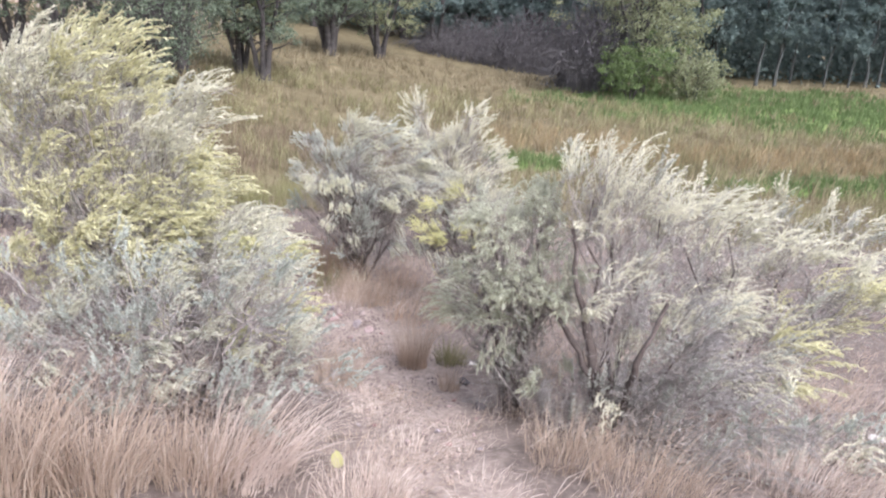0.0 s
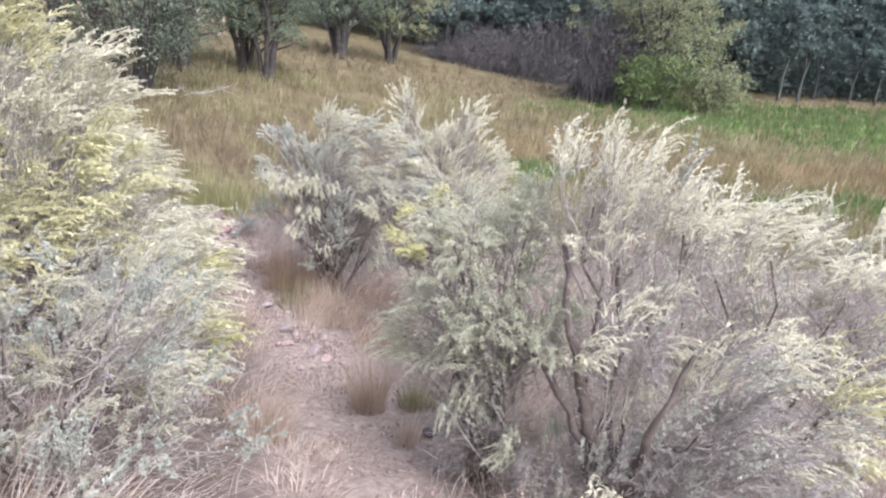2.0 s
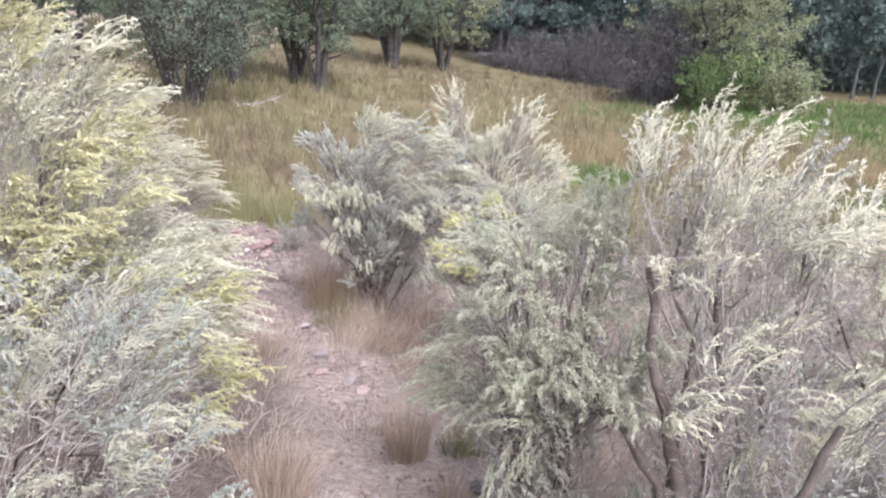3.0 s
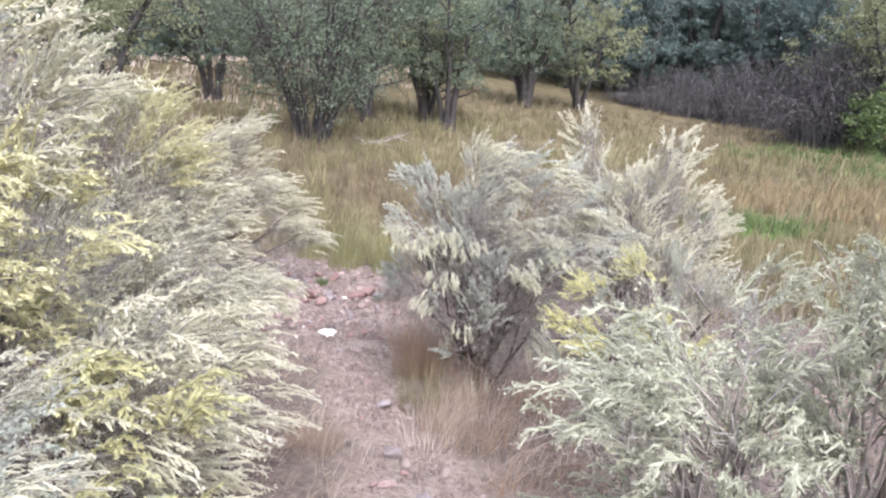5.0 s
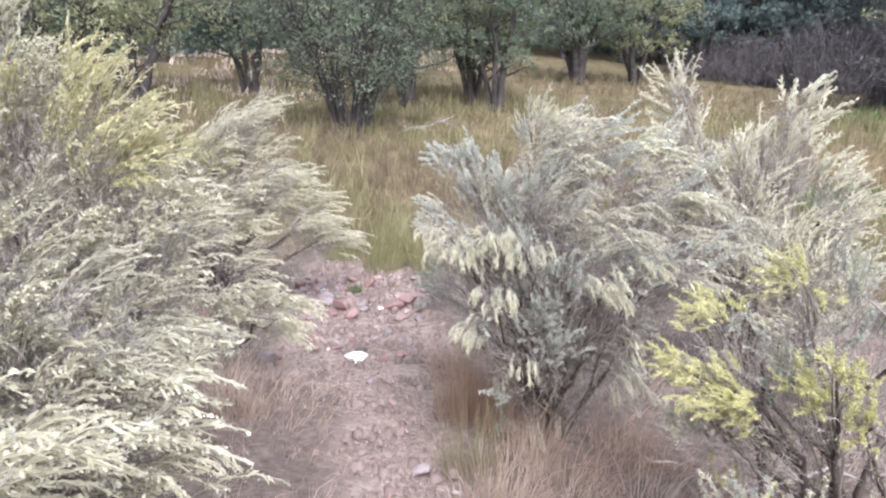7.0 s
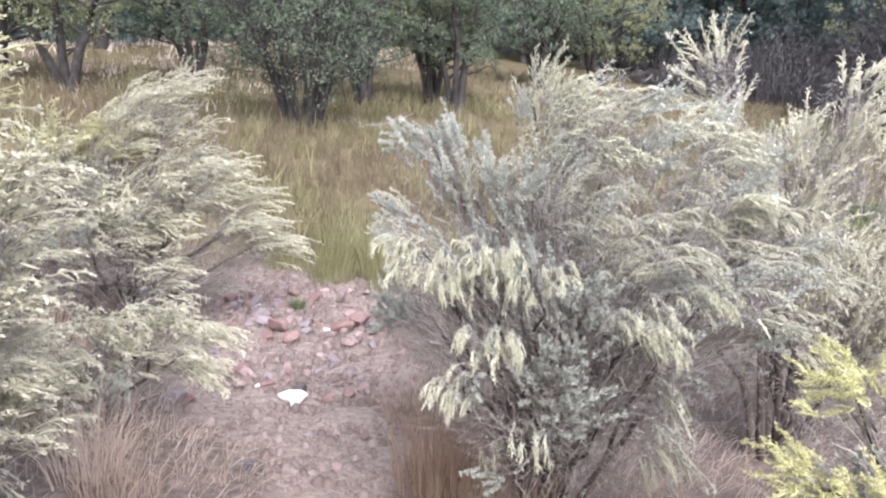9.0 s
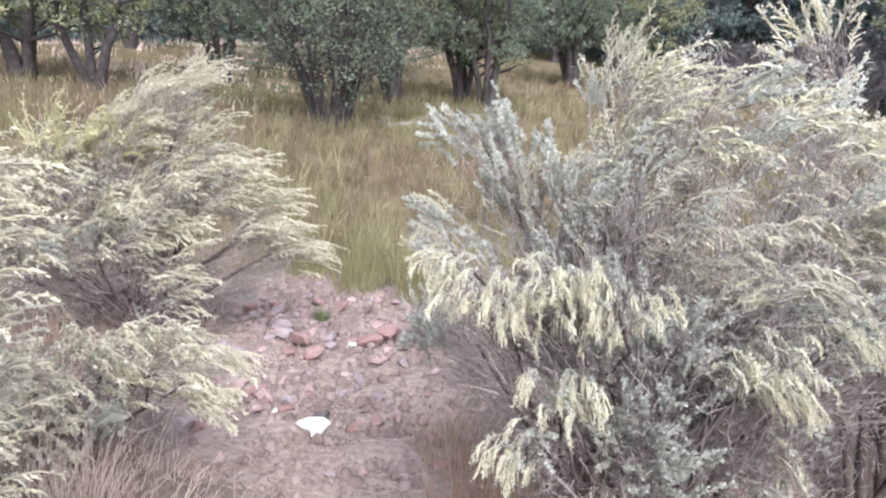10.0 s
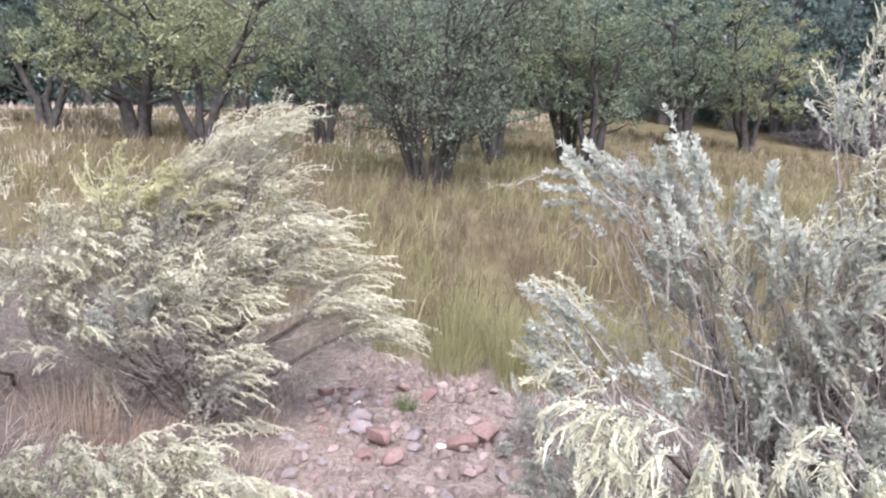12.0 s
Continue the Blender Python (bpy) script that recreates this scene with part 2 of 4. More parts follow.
def green_mask(x, y):
    """The wet green ground to the right of the meadow."""
    a = 1 - (((x - 2.0) / 1.7) ** 2 + ((y - 18.2) / 1.3) ** 2)
    b = 1 - (((x - 15) / 11.5) ** 2 + ((y - 32.5) / 9.0) ** 2) + .45 * wobble(x, y, .8, 3)
    c = 1 - (((x - 10) / 4.5) ** 2 + ((y - 16.0) / 1.2) ** 2)
    return np.clip(np.maximum(np.maximum(a, b), c) * 1.4, 0, 1)


def build_ground():
    gx, gy = grown(-6, 5, .11, 700), grown(-1.0, 13.2, .11, 700)
    X, Y = np.meshgrid(gx, gy)
    near = np.clip(1 - np.maximum(np.abs(X) - 8, np.abs(Y - 6) - 9) / 20, 0, 1)
    Z = ground_z(X, Y) + near * (.018 * wobble(X, Y, 4, 1) + .010 * wobble(X, Y, 13, 2) + .006 * wobble(X, Y, 31, 4))
    tm = trail_mask(X, Y)
    Z = Z - .03 * tm
    Z += np.clip((np.hypot(X, Y) - 90) / 300, 0, 1) * 20
    v = np.stack([X, Y, Z], -1).reshape(-1, 3)
    w, h = len(gx), len(gy)
    i = (np.arange(h - 1)[:, None] * w + np.arange(w - 1)[None]).ravel()
    me = quads_mesh("ground", v, np.stack([i, i + 1, i + 1 + w, i + w], -1), MAT_GROUND, True)
    col = me.color_attributes.new("cover", "FLOAT_COLOR", "POINT")
    edge = 12.2 + .5 * wobble(X, Y, 1.5, 6)
    meadow = np.clip((Y - edge + .12 * np.abs(X + 4)) / .8, 0, 1)
    rgba = np.stack([tm, meadow, green_mask(X, Y), np.ones_like(X)], -1).astype(np.float32)
    col.data.foreach_set("color", rgba.ravel())
    ob = new("ground", me)
    tagged(ob, "pinkish stony dirt slope running down to a grassy meadow", "ground", kind="structure")


build_ground()


# ---- brush ----
def sagebrush(base, lobes, wind=(.5, 0, 0), leaf=MAT_LEAF, spike=MAT_PALE, shoots=60, droop=.5, spiky=.6, length=.34, label="", limb_r=.014, group="sagebrush on the slope", grain=1.55, strands=11, leafy=4, fill=1.0):
    """A woody bush: for each lobe a crooked limb, branches that part towards heads of shoots, leafy shoots and full feathery plumes.
    lobes: (x, y, top, radius) of each mass of shoots, and optionally what sets it apart: a plume material or a dict of settings."""
    bx, by = base
    bz = float(ground_z(bx, by)) - .03
    thing = tagged(new("sagebrush"), label, "shrub", group)
    thing.location = (bx, by, bz)
    for lx, ly, top, r, *own in lobes:
        style = dict(wind=wind, leaf=leaf, spike=spike, droop=droop, spiky=spiky, length=length, grain=grain, leafy=leafy, shoots=shoots, fill=fill, twiggy=1.0)
        if own:
            style.update(own[0] if isinstance(own[0], dict) else {"spike": own[0]})
        sagebrush_lobe(thing, np.array([lx - bx, ly - by, top - bz - r]), top - bz, r, limb_r, strands, style)
    return thing


def sagebrush_lobe(thing, c, height, r, limb_r, strands, style):
    air, g = np.array(style["wind"], float), style["grain"]
    near = g < 1.3
    spike_r, leaf_size = .0062 * g, .0145 * g
    n = max(34, int(style["shoots"] * (r / .4) ** 2))
    droop = style["droop"] * (.55 if height > 1.7 else 1)
    wood, branch, twigs, green, plume, inner = Soup(), Soup(), Soup(), Soup(), Soup(), Soup()
    # limb
    K = 7
    t = np.linspace(0, 1, K)[:, None]
    foot = np.array([RNG.normal() * .06, RNG.normal() * .06, 0])
    limb = foot + (c - foot) * t
    limb[:, 2] = foot[2] + (c[2] - foot[2]) * t[:, 0] ** .8
    limb[1:-1] += RNG.normal(size=(K - 2, 3)) * .04
    wood.tubes(limb[None], (limb_r * (1.1 - .8 * t[:, 0]))[None], 6)
    # heads of six or so shoots, most of them near the lobe's skin
    H = max(7, n // 6)
    head = np.arange(n) % H
    low = RNG.random(H) < .13
    h0 = c + rand_dir(H) * (RNG.random((H, 1)) ** .3) * r * np.array([.8, .8, .74])
    h0 = np.where(low[:, None], foot + (c - foot) * RNG.uniform(.3, .95, (H, 1)) + RNG.normal(size=(H, 3)) * .12, h0)
    h0[:, 2] = np.maximum(h0[:, 2], .06)
    # a forked branch carries each head
    j = RNG.uniform(.3, .95, H) * (K - 1)
    i0 = np.minimum(j.astype(int), K - 2)
    a = limb[i0] + (limb[i0 + 1] - limb[i0]) * (j - i0)[:, None]
    u = np.linspace(0, 1, 5)
    br = a[:, None] + (h0 - a)[:, None] * u[None, :, None]
    br[..., 2] -= .10 * np.linalg.norm(h0 - a, axis=1)[:, None] * np.sin(np.pi * u)
    br[:, 1:4] += RNG.normal(size=(H, 3, 3)) * .02
    branch.tubes(br, min(limb_r, .015) * .42 * np.linspace(1, .4, 5)[None] * RNG.uniform(.6, 1.2, (H, 1)), 4)
    s0 = h0[head] + RNG.normal(size=(n, 3)) * .03
    s0[:, 2] = np.maximum(s0[:, 2], .05)
    flower = RNG.random(H) < style["spiky"]
    out = unit(h0 - np.array([c[0] * .6, c[1] * .6, c[2] - r * 1.1]))
    d = unit(out * .8 + np.array([0, 0, .25]) + RNG.normal(size=(H, 3)) * .25 + air * .75)
    d = unit(d[head] + RNG.normal(size=(n, 3)) * .14)
    sag = (RNG.uniform(.5, 1.5, H) * np.where(flower, 1, .25))[head][:, None]
    S = 8
    L = style["length"] * RNG.uniform(.6, 1.2, n) * np.where(flower[head], 1, .8)
    p = np.zeros((n, S, 3))
    p[:, 0] = s0
    dd = d.copy()
    bend = air * .30 + np.array([0, 0, -.26 * droop])
    for k in range(1, S):
        dd = unit(dd + bend * sag * RNG.uniform(.8, 1.2, (n, 1)) * (k / S) * 1.6 + RNG.normal(size=(n, 3)) * .05)
        p[:, k] = p[:, k - 1] + dd * (L / (S - 1))[:, None]
    p[..., 2] = np.maximum(p[..., 2], .04)
    twigs.tubes(p[:, [0, 3, 7]], np.array([[.0020, .0014, .0007]]) * np.ones((n, 1)), 3)
    # fine bare twigs inside
    m = int(300 * style["twiggy"] * style["fill"] ** .5)
    q0 = br[RNG.integers(0, H, m), RNG.integers(1, 4, m)] + RNG.normal(size=(m, 3)) * .05
    td = unit(q0 - np.array([0, 0, c[2] * .3]) + rand_dir(m) * .45)
    tl = RNG.uniform(.06, .19, m)
    tp = q0[:, None] + td[:, None] * (tl[:, None] * np.linspace(0, 1, 3))[..., None] + RNG.normal(size=(m, 3, 3)) * .012
    tp[..., 2] = np.maximum(tp[..., 2], .02)
    twigs.blades(tp, np.array([[.0034, .0026, .0012]]) * np.ones((m, 1)), unit(np.cross(td, rand_dir(m))))
    # leaves in small bundles on each shoot
    lush = ~flower[head]
    leafy = style["leafy"]
    if lush.any():
        bundles(green, p[lush], .1 + .9 * RNG.random((int(lush.sum()), leafy * 2 + 10)), S, 4, leaf_size, .34, 1.3)
    if flower.any():
        bundles(green, p[~lush], RNG.random((int((~lush).sum()), max(2, leafy // 2))) * .6, S, 5, leaf_size)
    bundles(green, br[:, 2:], RNG.random((H, 6)), 3, 4, leaf_size)
    # dry inner leaves that fill the lobe
    m = int(210 * style["fill"] * (r / .4) ** 2)
    spot = np.concatenate([c + rand_dir(m) * RNG.random((m, 1)) ** .5 * r * .9, foot + (c - foot) * RNG.uniform(.3, 1, (m, 1)) + RNG.normal(size=(m, 3)) * .11])
    spot[:, 2] = np.maximum(spot[:, 2], .04)
    bundles(inner, np.stack([spot, spot + unit(spot - np.array([0, 0, c[2] * .4])) * .05], 1), np.zeros((2 * m, 1)), 2, 2, .04 * g, .08)
    # plumes: a curved axis set all round with branchlets that shorten to the tip, each thick with buds
    ps = p[~lush]
    if len(ps):
        N = len(ps)
        fat = spike_r * RNG.uniform(.6, 1., (N, 1)) * (.55 if near else 1)
        plume.tubes(ps[:, [1, 2, 3, 5, 7]], fat * np.array([[.25, .5, .6, .5, .2]]), 3)
        m = strands + (5 if near else 0)
        f = .14 + .83 * ((np.arange(m) + RNG.random((N, m))) / m)
        at, tan = spots(ps, f, S)
        M = len(at)
        way = unit(tan + rand_dir(M) * .55 + air * .25 + np.array([0, 0, -.15 * droop]))
        sl = (.016 + .062 * (1 - f.reshape(-1)) ** .8) * RNG.uniform(.7, 1.25, M) * (style["length"] / .34) ** .5
        v = np.array([0, .5, 1.])
        strand = at[:, None] + way[:, None] * (sl[:, None] * v)[..., None] + RNG.normal(size=(M, 3, 3)) * .0025
        strand[..., 2] -= sl[:, None] * .4 * droop * v ** 2
        plume.blades(strand, np.repeat(fat, m, 0) * np.array([[.9, 1.5, .5]]) * RNG.uniform(.7, 1.3, (M, 3)), unit(np.cross(way, rand_dir(M))))
        if near:
            along(plume, strand, RNG.random((M, 4)), 3, (.005 * g, .0085 * g), (.003 * g, .0055 * g), 1.2, spike_r * .9)
            along(plume, ps, .15 + .85 * RNG.random((N, 16)), S, (.005 * g, .009 * g), (.003 * g, .0055 * g), 1.2, spike_r)
        else:
            along(plume, strand, RNG.random((M, 2)), 3, (.009 * g, .014 * g), (.0045 * g, .007 * g), .8, spike_r)
            along(plume, ps, .15 + .85 * RNG.random((N, 10)), S, (.009 * g, .015 * g), (.0045 * g, .007 * g), .8, spike_r * 1.5)
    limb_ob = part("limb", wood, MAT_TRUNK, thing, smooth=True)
    tagged(part("branch", branch, MAT_BARK, limb_ob, smooth=True), kind="stuff")
    tagged(part("twig", twigs, MAT_BARK, limb_ob), kind="stuff")
    tagged(part("foliage", green, style["leaf"], limb_ob), kind="stuff")
    tagged(part("dry_leaf", inner, MAT_INNER, limb_ob), kind="stuff")
    if plume.n:
        tagged(part("flowering", plume, style["spike"], limb_ob), kind="stuff")


def spots(p, f, S):
    """Places and directions at the fractions f (N, m) along the lines p (N, S, 3)."""
    k = f * (S - 1)
    i = np.minimum(k.astype(int), S - 2)
    r = np.arange(len(p))[:, None]
    a, b = p[r, i], p[r, i + 1]
    return (a + (b - a) * (k - i)[..., None]).reshape(-1, 3), unit(b - a).reshape(-1, 3)


def bundles(soup, p, f, S, m, size, slim=.26, close=.7):
    """Little fans of narrow leaves at the fractions f along the lines p."""
    at, tan = spots(p, f, S)
    axis = unit(tan * close + rand_dir(len(at)))
    at, axis = np.repeat(at, m, 0), np.repeat(axis, m, 0)
    N = len(at)
    way = unit(axis + rand_dir(N) * .55)
    soup.leaves(at, way, unit(np.cross(way, rand_dir(N))), size * RNG.uniform(.6, 1.35, N), size * slim * RNG.uniform(.7, 1.3, N))


def along(soup, p, f, S, ls, ws, splay, spread=0.0):
    """Leaves at the fractions f along the lines p."""
    at, tan = spots(p, f, S)
    N = len(at)
    way = unit(tan * RNG.uniform(.4, 1.0, (N, 1)) + rand_dir(N) * splay)
    if spread:
        at = at + rand_dir(N) * RNG.random((N, 1)) * spread
    soup.leaves(at, way, unit(np.cross(way, rand_dir(N))), RNG.uniform(*ls, N), RNG.uniform(*ws, N))


def grass_points(x, y, z, h, lean, curl, K=4):
    """Curved blades from the ground: (N,K,3) and their width direction."""
    n = len(x)
    a = RNG.uniform(0, 2 * np.pi, n)
    out = np.stack([np.cos(a), np.sin(a), np.zeros(n)], 1)
    t = np.linspace(0, 1, K)
    base = np.stack([x, y, z], 1)
    sway = lean + out * curl[:, None]
    p = base[:, None] + sway[:, None] * (t ** 1.8)[None, :, None] * h[:, None, None]
    p[..., 2] += h[:, None] * (t - .25 * t ** 3 * np.minimum(1, np.linalg.norm(sway, axis=1))[:, None])
    side = np.stack([-np.sin(a + 1), np.cos(a + 1), np.zeros(n)], 1)
    return p, side


def tussock(x, y, r, h, n, mat, label, lean=(0, 0, 0), curl=.6, width=.004, group="grass tufts by the trail"):
    rr, a = r * np.sqrt(RNG.random(n)), RNG.uniform(0, 2 * np.pi, n)
    dx, dy = rr * np.cos(a), rr * np.sin(a)
    hh = h * RNG.uniform(.35, 1.15, n)
    z0 = float(ground_z(x, y)) - .04
    gz = ground_z(x + dx, y + dy) - z0 - .045
    ln = np.array(lean)[None] + np.stack([dx, dy, 0 * dx], 1) / max(r, .01) * curl * .7
    p, side = grass_points(dx, dy, gz, hh, ln, RNG.random(n) * curl * .6, 5)
    s = Soup()
    s.blades(p, width * np.linspace(1, .15, 5)[None] * RNG.uniform(.6, 1.4, (n, 1)), side)
    ob = new("grass_tuft", s.mesh("grass_tuft", mat))
    ob.location = (x, y, z0)
    return tagged(ob, label, "grass", group)


GOLD = dict(spike=MAT_GOLD, wind=(.3, 0, 0), length=.25)
YELLOW_SAGE = "tall sagebrush with yellow-green flower plumes bent by the wind"
PALE_SAGE = "pale grey-green sagebrush with drooping flower spikes"
GREY_SAGE = "low grey leafy sagebrush with bare twigs below"
# beside the start of the trail
sagebrush((-1.3, 3.5), [(-2.1, 3.5, .6, .4), (-1.72, 3.6, .62, .4), (-1.35, 3.45, .6, .38), (-.98, 3.6, .62, .36), (-.72, 3.5, .22, .34), (-2.3, 3.4, .2, .4), (-1.6, 3.2, .25, .4), (-1.05, 3.2, .1, .35), (-.98, 4.0, .40, .32), (-1.3, 4.1, .6, .34)],
          (.35, 0, 0), MAT_LEAF_BLUE, MAT_DULL, 84, .6, 0.42, .22, GREY_SAGE, grain=1.15, leafy=8, fill=.8)
sagebrush((-2.1, 5.0), [(-2.8, 5, 1.62, .48, MAT_PALE), (-2.38, 5, 1.64, .45), (-1.95, 5, 1.3, .42, MAT_PALE), (-1.8, 4.95, .8, .42), (-1.4, 5.05, .4, .38, MAT_PALE), (-2.5, 4.8, .95, .5), (-2.1, 4.75, .5, .45), (-3.2, 5.1, 1.3, .5), (-1.25, 4.85, .16, .2, GOLD), (-1.15, 4.66, -.06, .24, GOLD), (-1.48, 4.75, .2, .2, GOLD), (-1.5, 5.1, .05, .4, MAT_PALE), (-2.6, 4.6, .3, .45), (-1.9, 5.3, .2, .42, MAT_PALE), (-1.35, 4.58, -.2, .24, GOLD)],
          (.6, 0, 0), MAT_LEAF, MAT_YELLOW, 150, .5, 0.97, .31, YELLOW_SAGE, grain=1.4, fill=.9)
sagebrush((-2.25, 5.9), [(-2.3, 5.95, .38, .32), (-2.0, 6.0, .3, .32, MAT_DULL), (-1.75, 5.9, .12, .28), (-1.9, 5.65, .02, .3), (-2.2, 5.7, .12, .32, MAT_DULL), (-1.75, 5.95, -.25, .28), (-2.0, 5.55, -.35, .3, MAT_DULL), (-2.55, 5.85, .32, .34)],
          (.65, 0, 0), MAT_SILVER, MAT_PALE, 120, .45, .97, .33, "pale silvery sagebrush swept over the trail by the wind", grain=1.32, fill=1.9)
sagebrush((-3.0, 7.2), [(-3.75, 6.9, 1.32, .48), (-3.4, 7, 1.25, .46, MAT_CREAM), (-3.05, 7.15, 1.0, .43, MAT_YELLOW), (-2.9, 7.3, .5, .4), (-3.0, 7.35, 0, .34), (-3.1, 7.3, -.45, .3), (-3.2, 6.8, .5, .48, MAT_DULL), (-2.95, 6.8, .1, .42, MAT_DULL), (-2.9, 6.75, -.4, .38), (-3.9, 6.7, .6, .5)],
          (.55, 0, 0), MAT_SILVER, MAT_PALE, 130, .45, 0.97, .33, PALE_SAGE, grain=1.45, fill=1.9)
# the large bush with bare trunks
FOOT = dict(spike=MAT_INNER, leaf=MAT_LEAF, spiky=.35, droop=.3, length=.2, shoots=90, fill=2.4, twiggy=1.3)
HALF_BARE = sagebrush((1.05, 4.0), [(.9, 4.15, 1.0, .3), (1.05, 4.2, 1.03, .34), (1.34, 4.25, .95, .38), (.98, 4.0, .5, .34), (1.35, 3.7, .3, .42, MAT_INNER), (1.65, 3.9, .25, .4), (1.55, 3.5, -.2, .38, MAT_INNER), (1.15, 3.8, -.2, .3, FOOT), (.85, 3.95, -.3, .26, FOOT), (1.35, 3.55, -.4, .26, FOOT)],
          (.3, 0, 0), MAT_LEAF, MAT_PALE, 100, .8, 0.84, .30, "large half-bare sagebrush with twisted trunks and pale plumes", .017, grain=1.25, leafy=6, fill=1.4)
SPRAY = dict(spike=MAT_SPRAY, droop=.7, wind=(-.1, -.15, 0), twiggy=.5, length=.17, shoots=420)
sagebrush((.5, 4.35), [(.3, 4.2, .63, .16, SPRAY), (.4, 4.3, .7, .22, SPRAY), (.64, 4.35, .78, .24, SPRAY), (.46, 4.1, .36, .2, SPRAY), (.66, 4.12, .42, .24, SPRAY), (.27, 4.34, .32, .14), (.14, 4.45, .02, .13), (.36, 4.28, .18, .2, SPRAY), (.55, 4.25, .12, .22, dict(droop=.3, spiky=.5)), (.45, 4.35, -.28, .2, FOOT), (.62, 4.2, -.25, .22, FOOT)],
          (-.45, 0, 0), MAT_SILVER, MAT_DROOP, 320, .8, 1.0, .2, "pale sagebrush with green drooping plumes over the trail", grain=.95, fill=.6)
sagebrush((0.23, 6.77), [(0.03, 6.67, -0.54, .11), (0.20, 6.69, -0.61, .12), (0.39, 6.75, -0.56, .15)],
          (.05, 0, 0), MAT_LEAF, MAT_CREAM, 300, .2, .5, .15, "pale leafy young sagebrush in dry grass", grain=.95, leafy=14, fill=.7)
sagebrush((2.3, 4.9), [(2.0, 4.8, .74, .4), (1.65, 4.9, .76, .4), (2.5, 4.9, .5, .4), (2.85, 4.8, .06, .4, MAT_YELLOW), (2.4, 4.6, 0, .42, MAT_YELLOW), (1.9, 4.5, -.1, .4), (3.1, 5.0, .2, .4)],
          (.5, 0, 0), MAT_SILVER, MAT_PALE, 44, .6, 0.95, .36, PALE_SAGE)
sagebrush((2.5, 4.1), [(2.4, 4.1, -.4, .38), (2.0, 3.9, -.4, .34), (2.8, 4.1, -.6, .34), (2.3, 3.7, -.6, .34)],
          (.2, 0, 0), MAT_LEAF_BLUE, MAT_PALE, 44, .8, 0.48, .24, GREY_SAGE, leafy=8)
sagebrush((4.3, 7.5), [(3.75, 7.5, .1, .45), (4.5, 7.5, .05, .45), (5.0, 7.4, -.2, .45), (4.0, 7.2, -.4, .45), (3.3, 7.3, -.2, .4)],
          (.4, 0, 0), MAT_LEAF, MAT_PALE, 44, .6, 0.72, .36, PALE_SAGE)
sagebrush((2.5, 6.9), [(2.2, 6.8, -.05, .45), (2.8, 6.9, -.05, .45), (2.5, 6.6, -.4, .45), (1.8, 6.8, -.3, .4)],
          (.4, 0, 0), MAT_LEAF, MAT_PALE, 44, .6, 0.72, .36, PALE_SAGE)


def bare_trunk(thing, pts, r):
    """A twisted dark trunk through the given places."""
    w = Soup()
    q = np.array(pts, float) - np.array(thing.location)
    k = np.linspace(0, len(q) - 1, 13)
    i = np.minimum(k.astype(int), len(q) - 2)
    line = q[i] + (q[i + 1] - q[i]) * (k - i)[:, None] + RNG.normal(size=(13, 3)) * .008
    w.tubes(line[None], (r * np.linspace(1.15, .35, 13) * RNG.uniform(.85, 1.15, 13))[None], 7)
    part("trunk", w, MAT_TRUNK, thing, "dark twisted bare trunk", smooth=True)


bare_trunk(HALF_BARE, [(1.08, 3.85, -.78), (1.0, 3.88, -.42), (.93, 3.91, -.16), (.82, 3.98, .18), (.78, 4.02, .55)], .034)
bare_trunk(HALF_BARE, [(1.08, 3.86, -.78), (1.1, 3.7, -.35), (1.08, 3.5, -.05), (1.2, 3.5, .3)], .028)
bare_trunk(HALF_BARE, [(1.0, 3.88, -.42), (.8, 3.95, -.1), (.62, 4.1, .12), (.58, 4.2, .4)], .02)
# the two bushes at the bend
HANG = dict(spike=MAT_CREAM, leaf=MAT_FROST, spiky=.85, droop=1.6, wind=(.2, -.1, 0), length=.14, grain=.95, shoots=300, fill=.5)
BLUE = dict(leaf=MAT_FROST, spiky=.06, droop=.2, wind=(.15, 0, 0), length=.18, grain=1.15, leafy=15, shoots=240, fill=2.6, twiggy=.4)
ARCH = dict(spike=MAT_DULL, leaf=MAT_FROST, spiky=.66, droop=1.4, wind=(.55, 0, 0), length=.28, leafy=10, shoots=125, fill=3.0)
SPIRE = dict(spike=MAT_CREAM, leaf=MAT_FROST, spiky=.75, droop=.3, wind=(.15, 0, 0), length=.2, grain=1.0, leafy=12, shoots=260, fill=1.5, twiggy=.5)
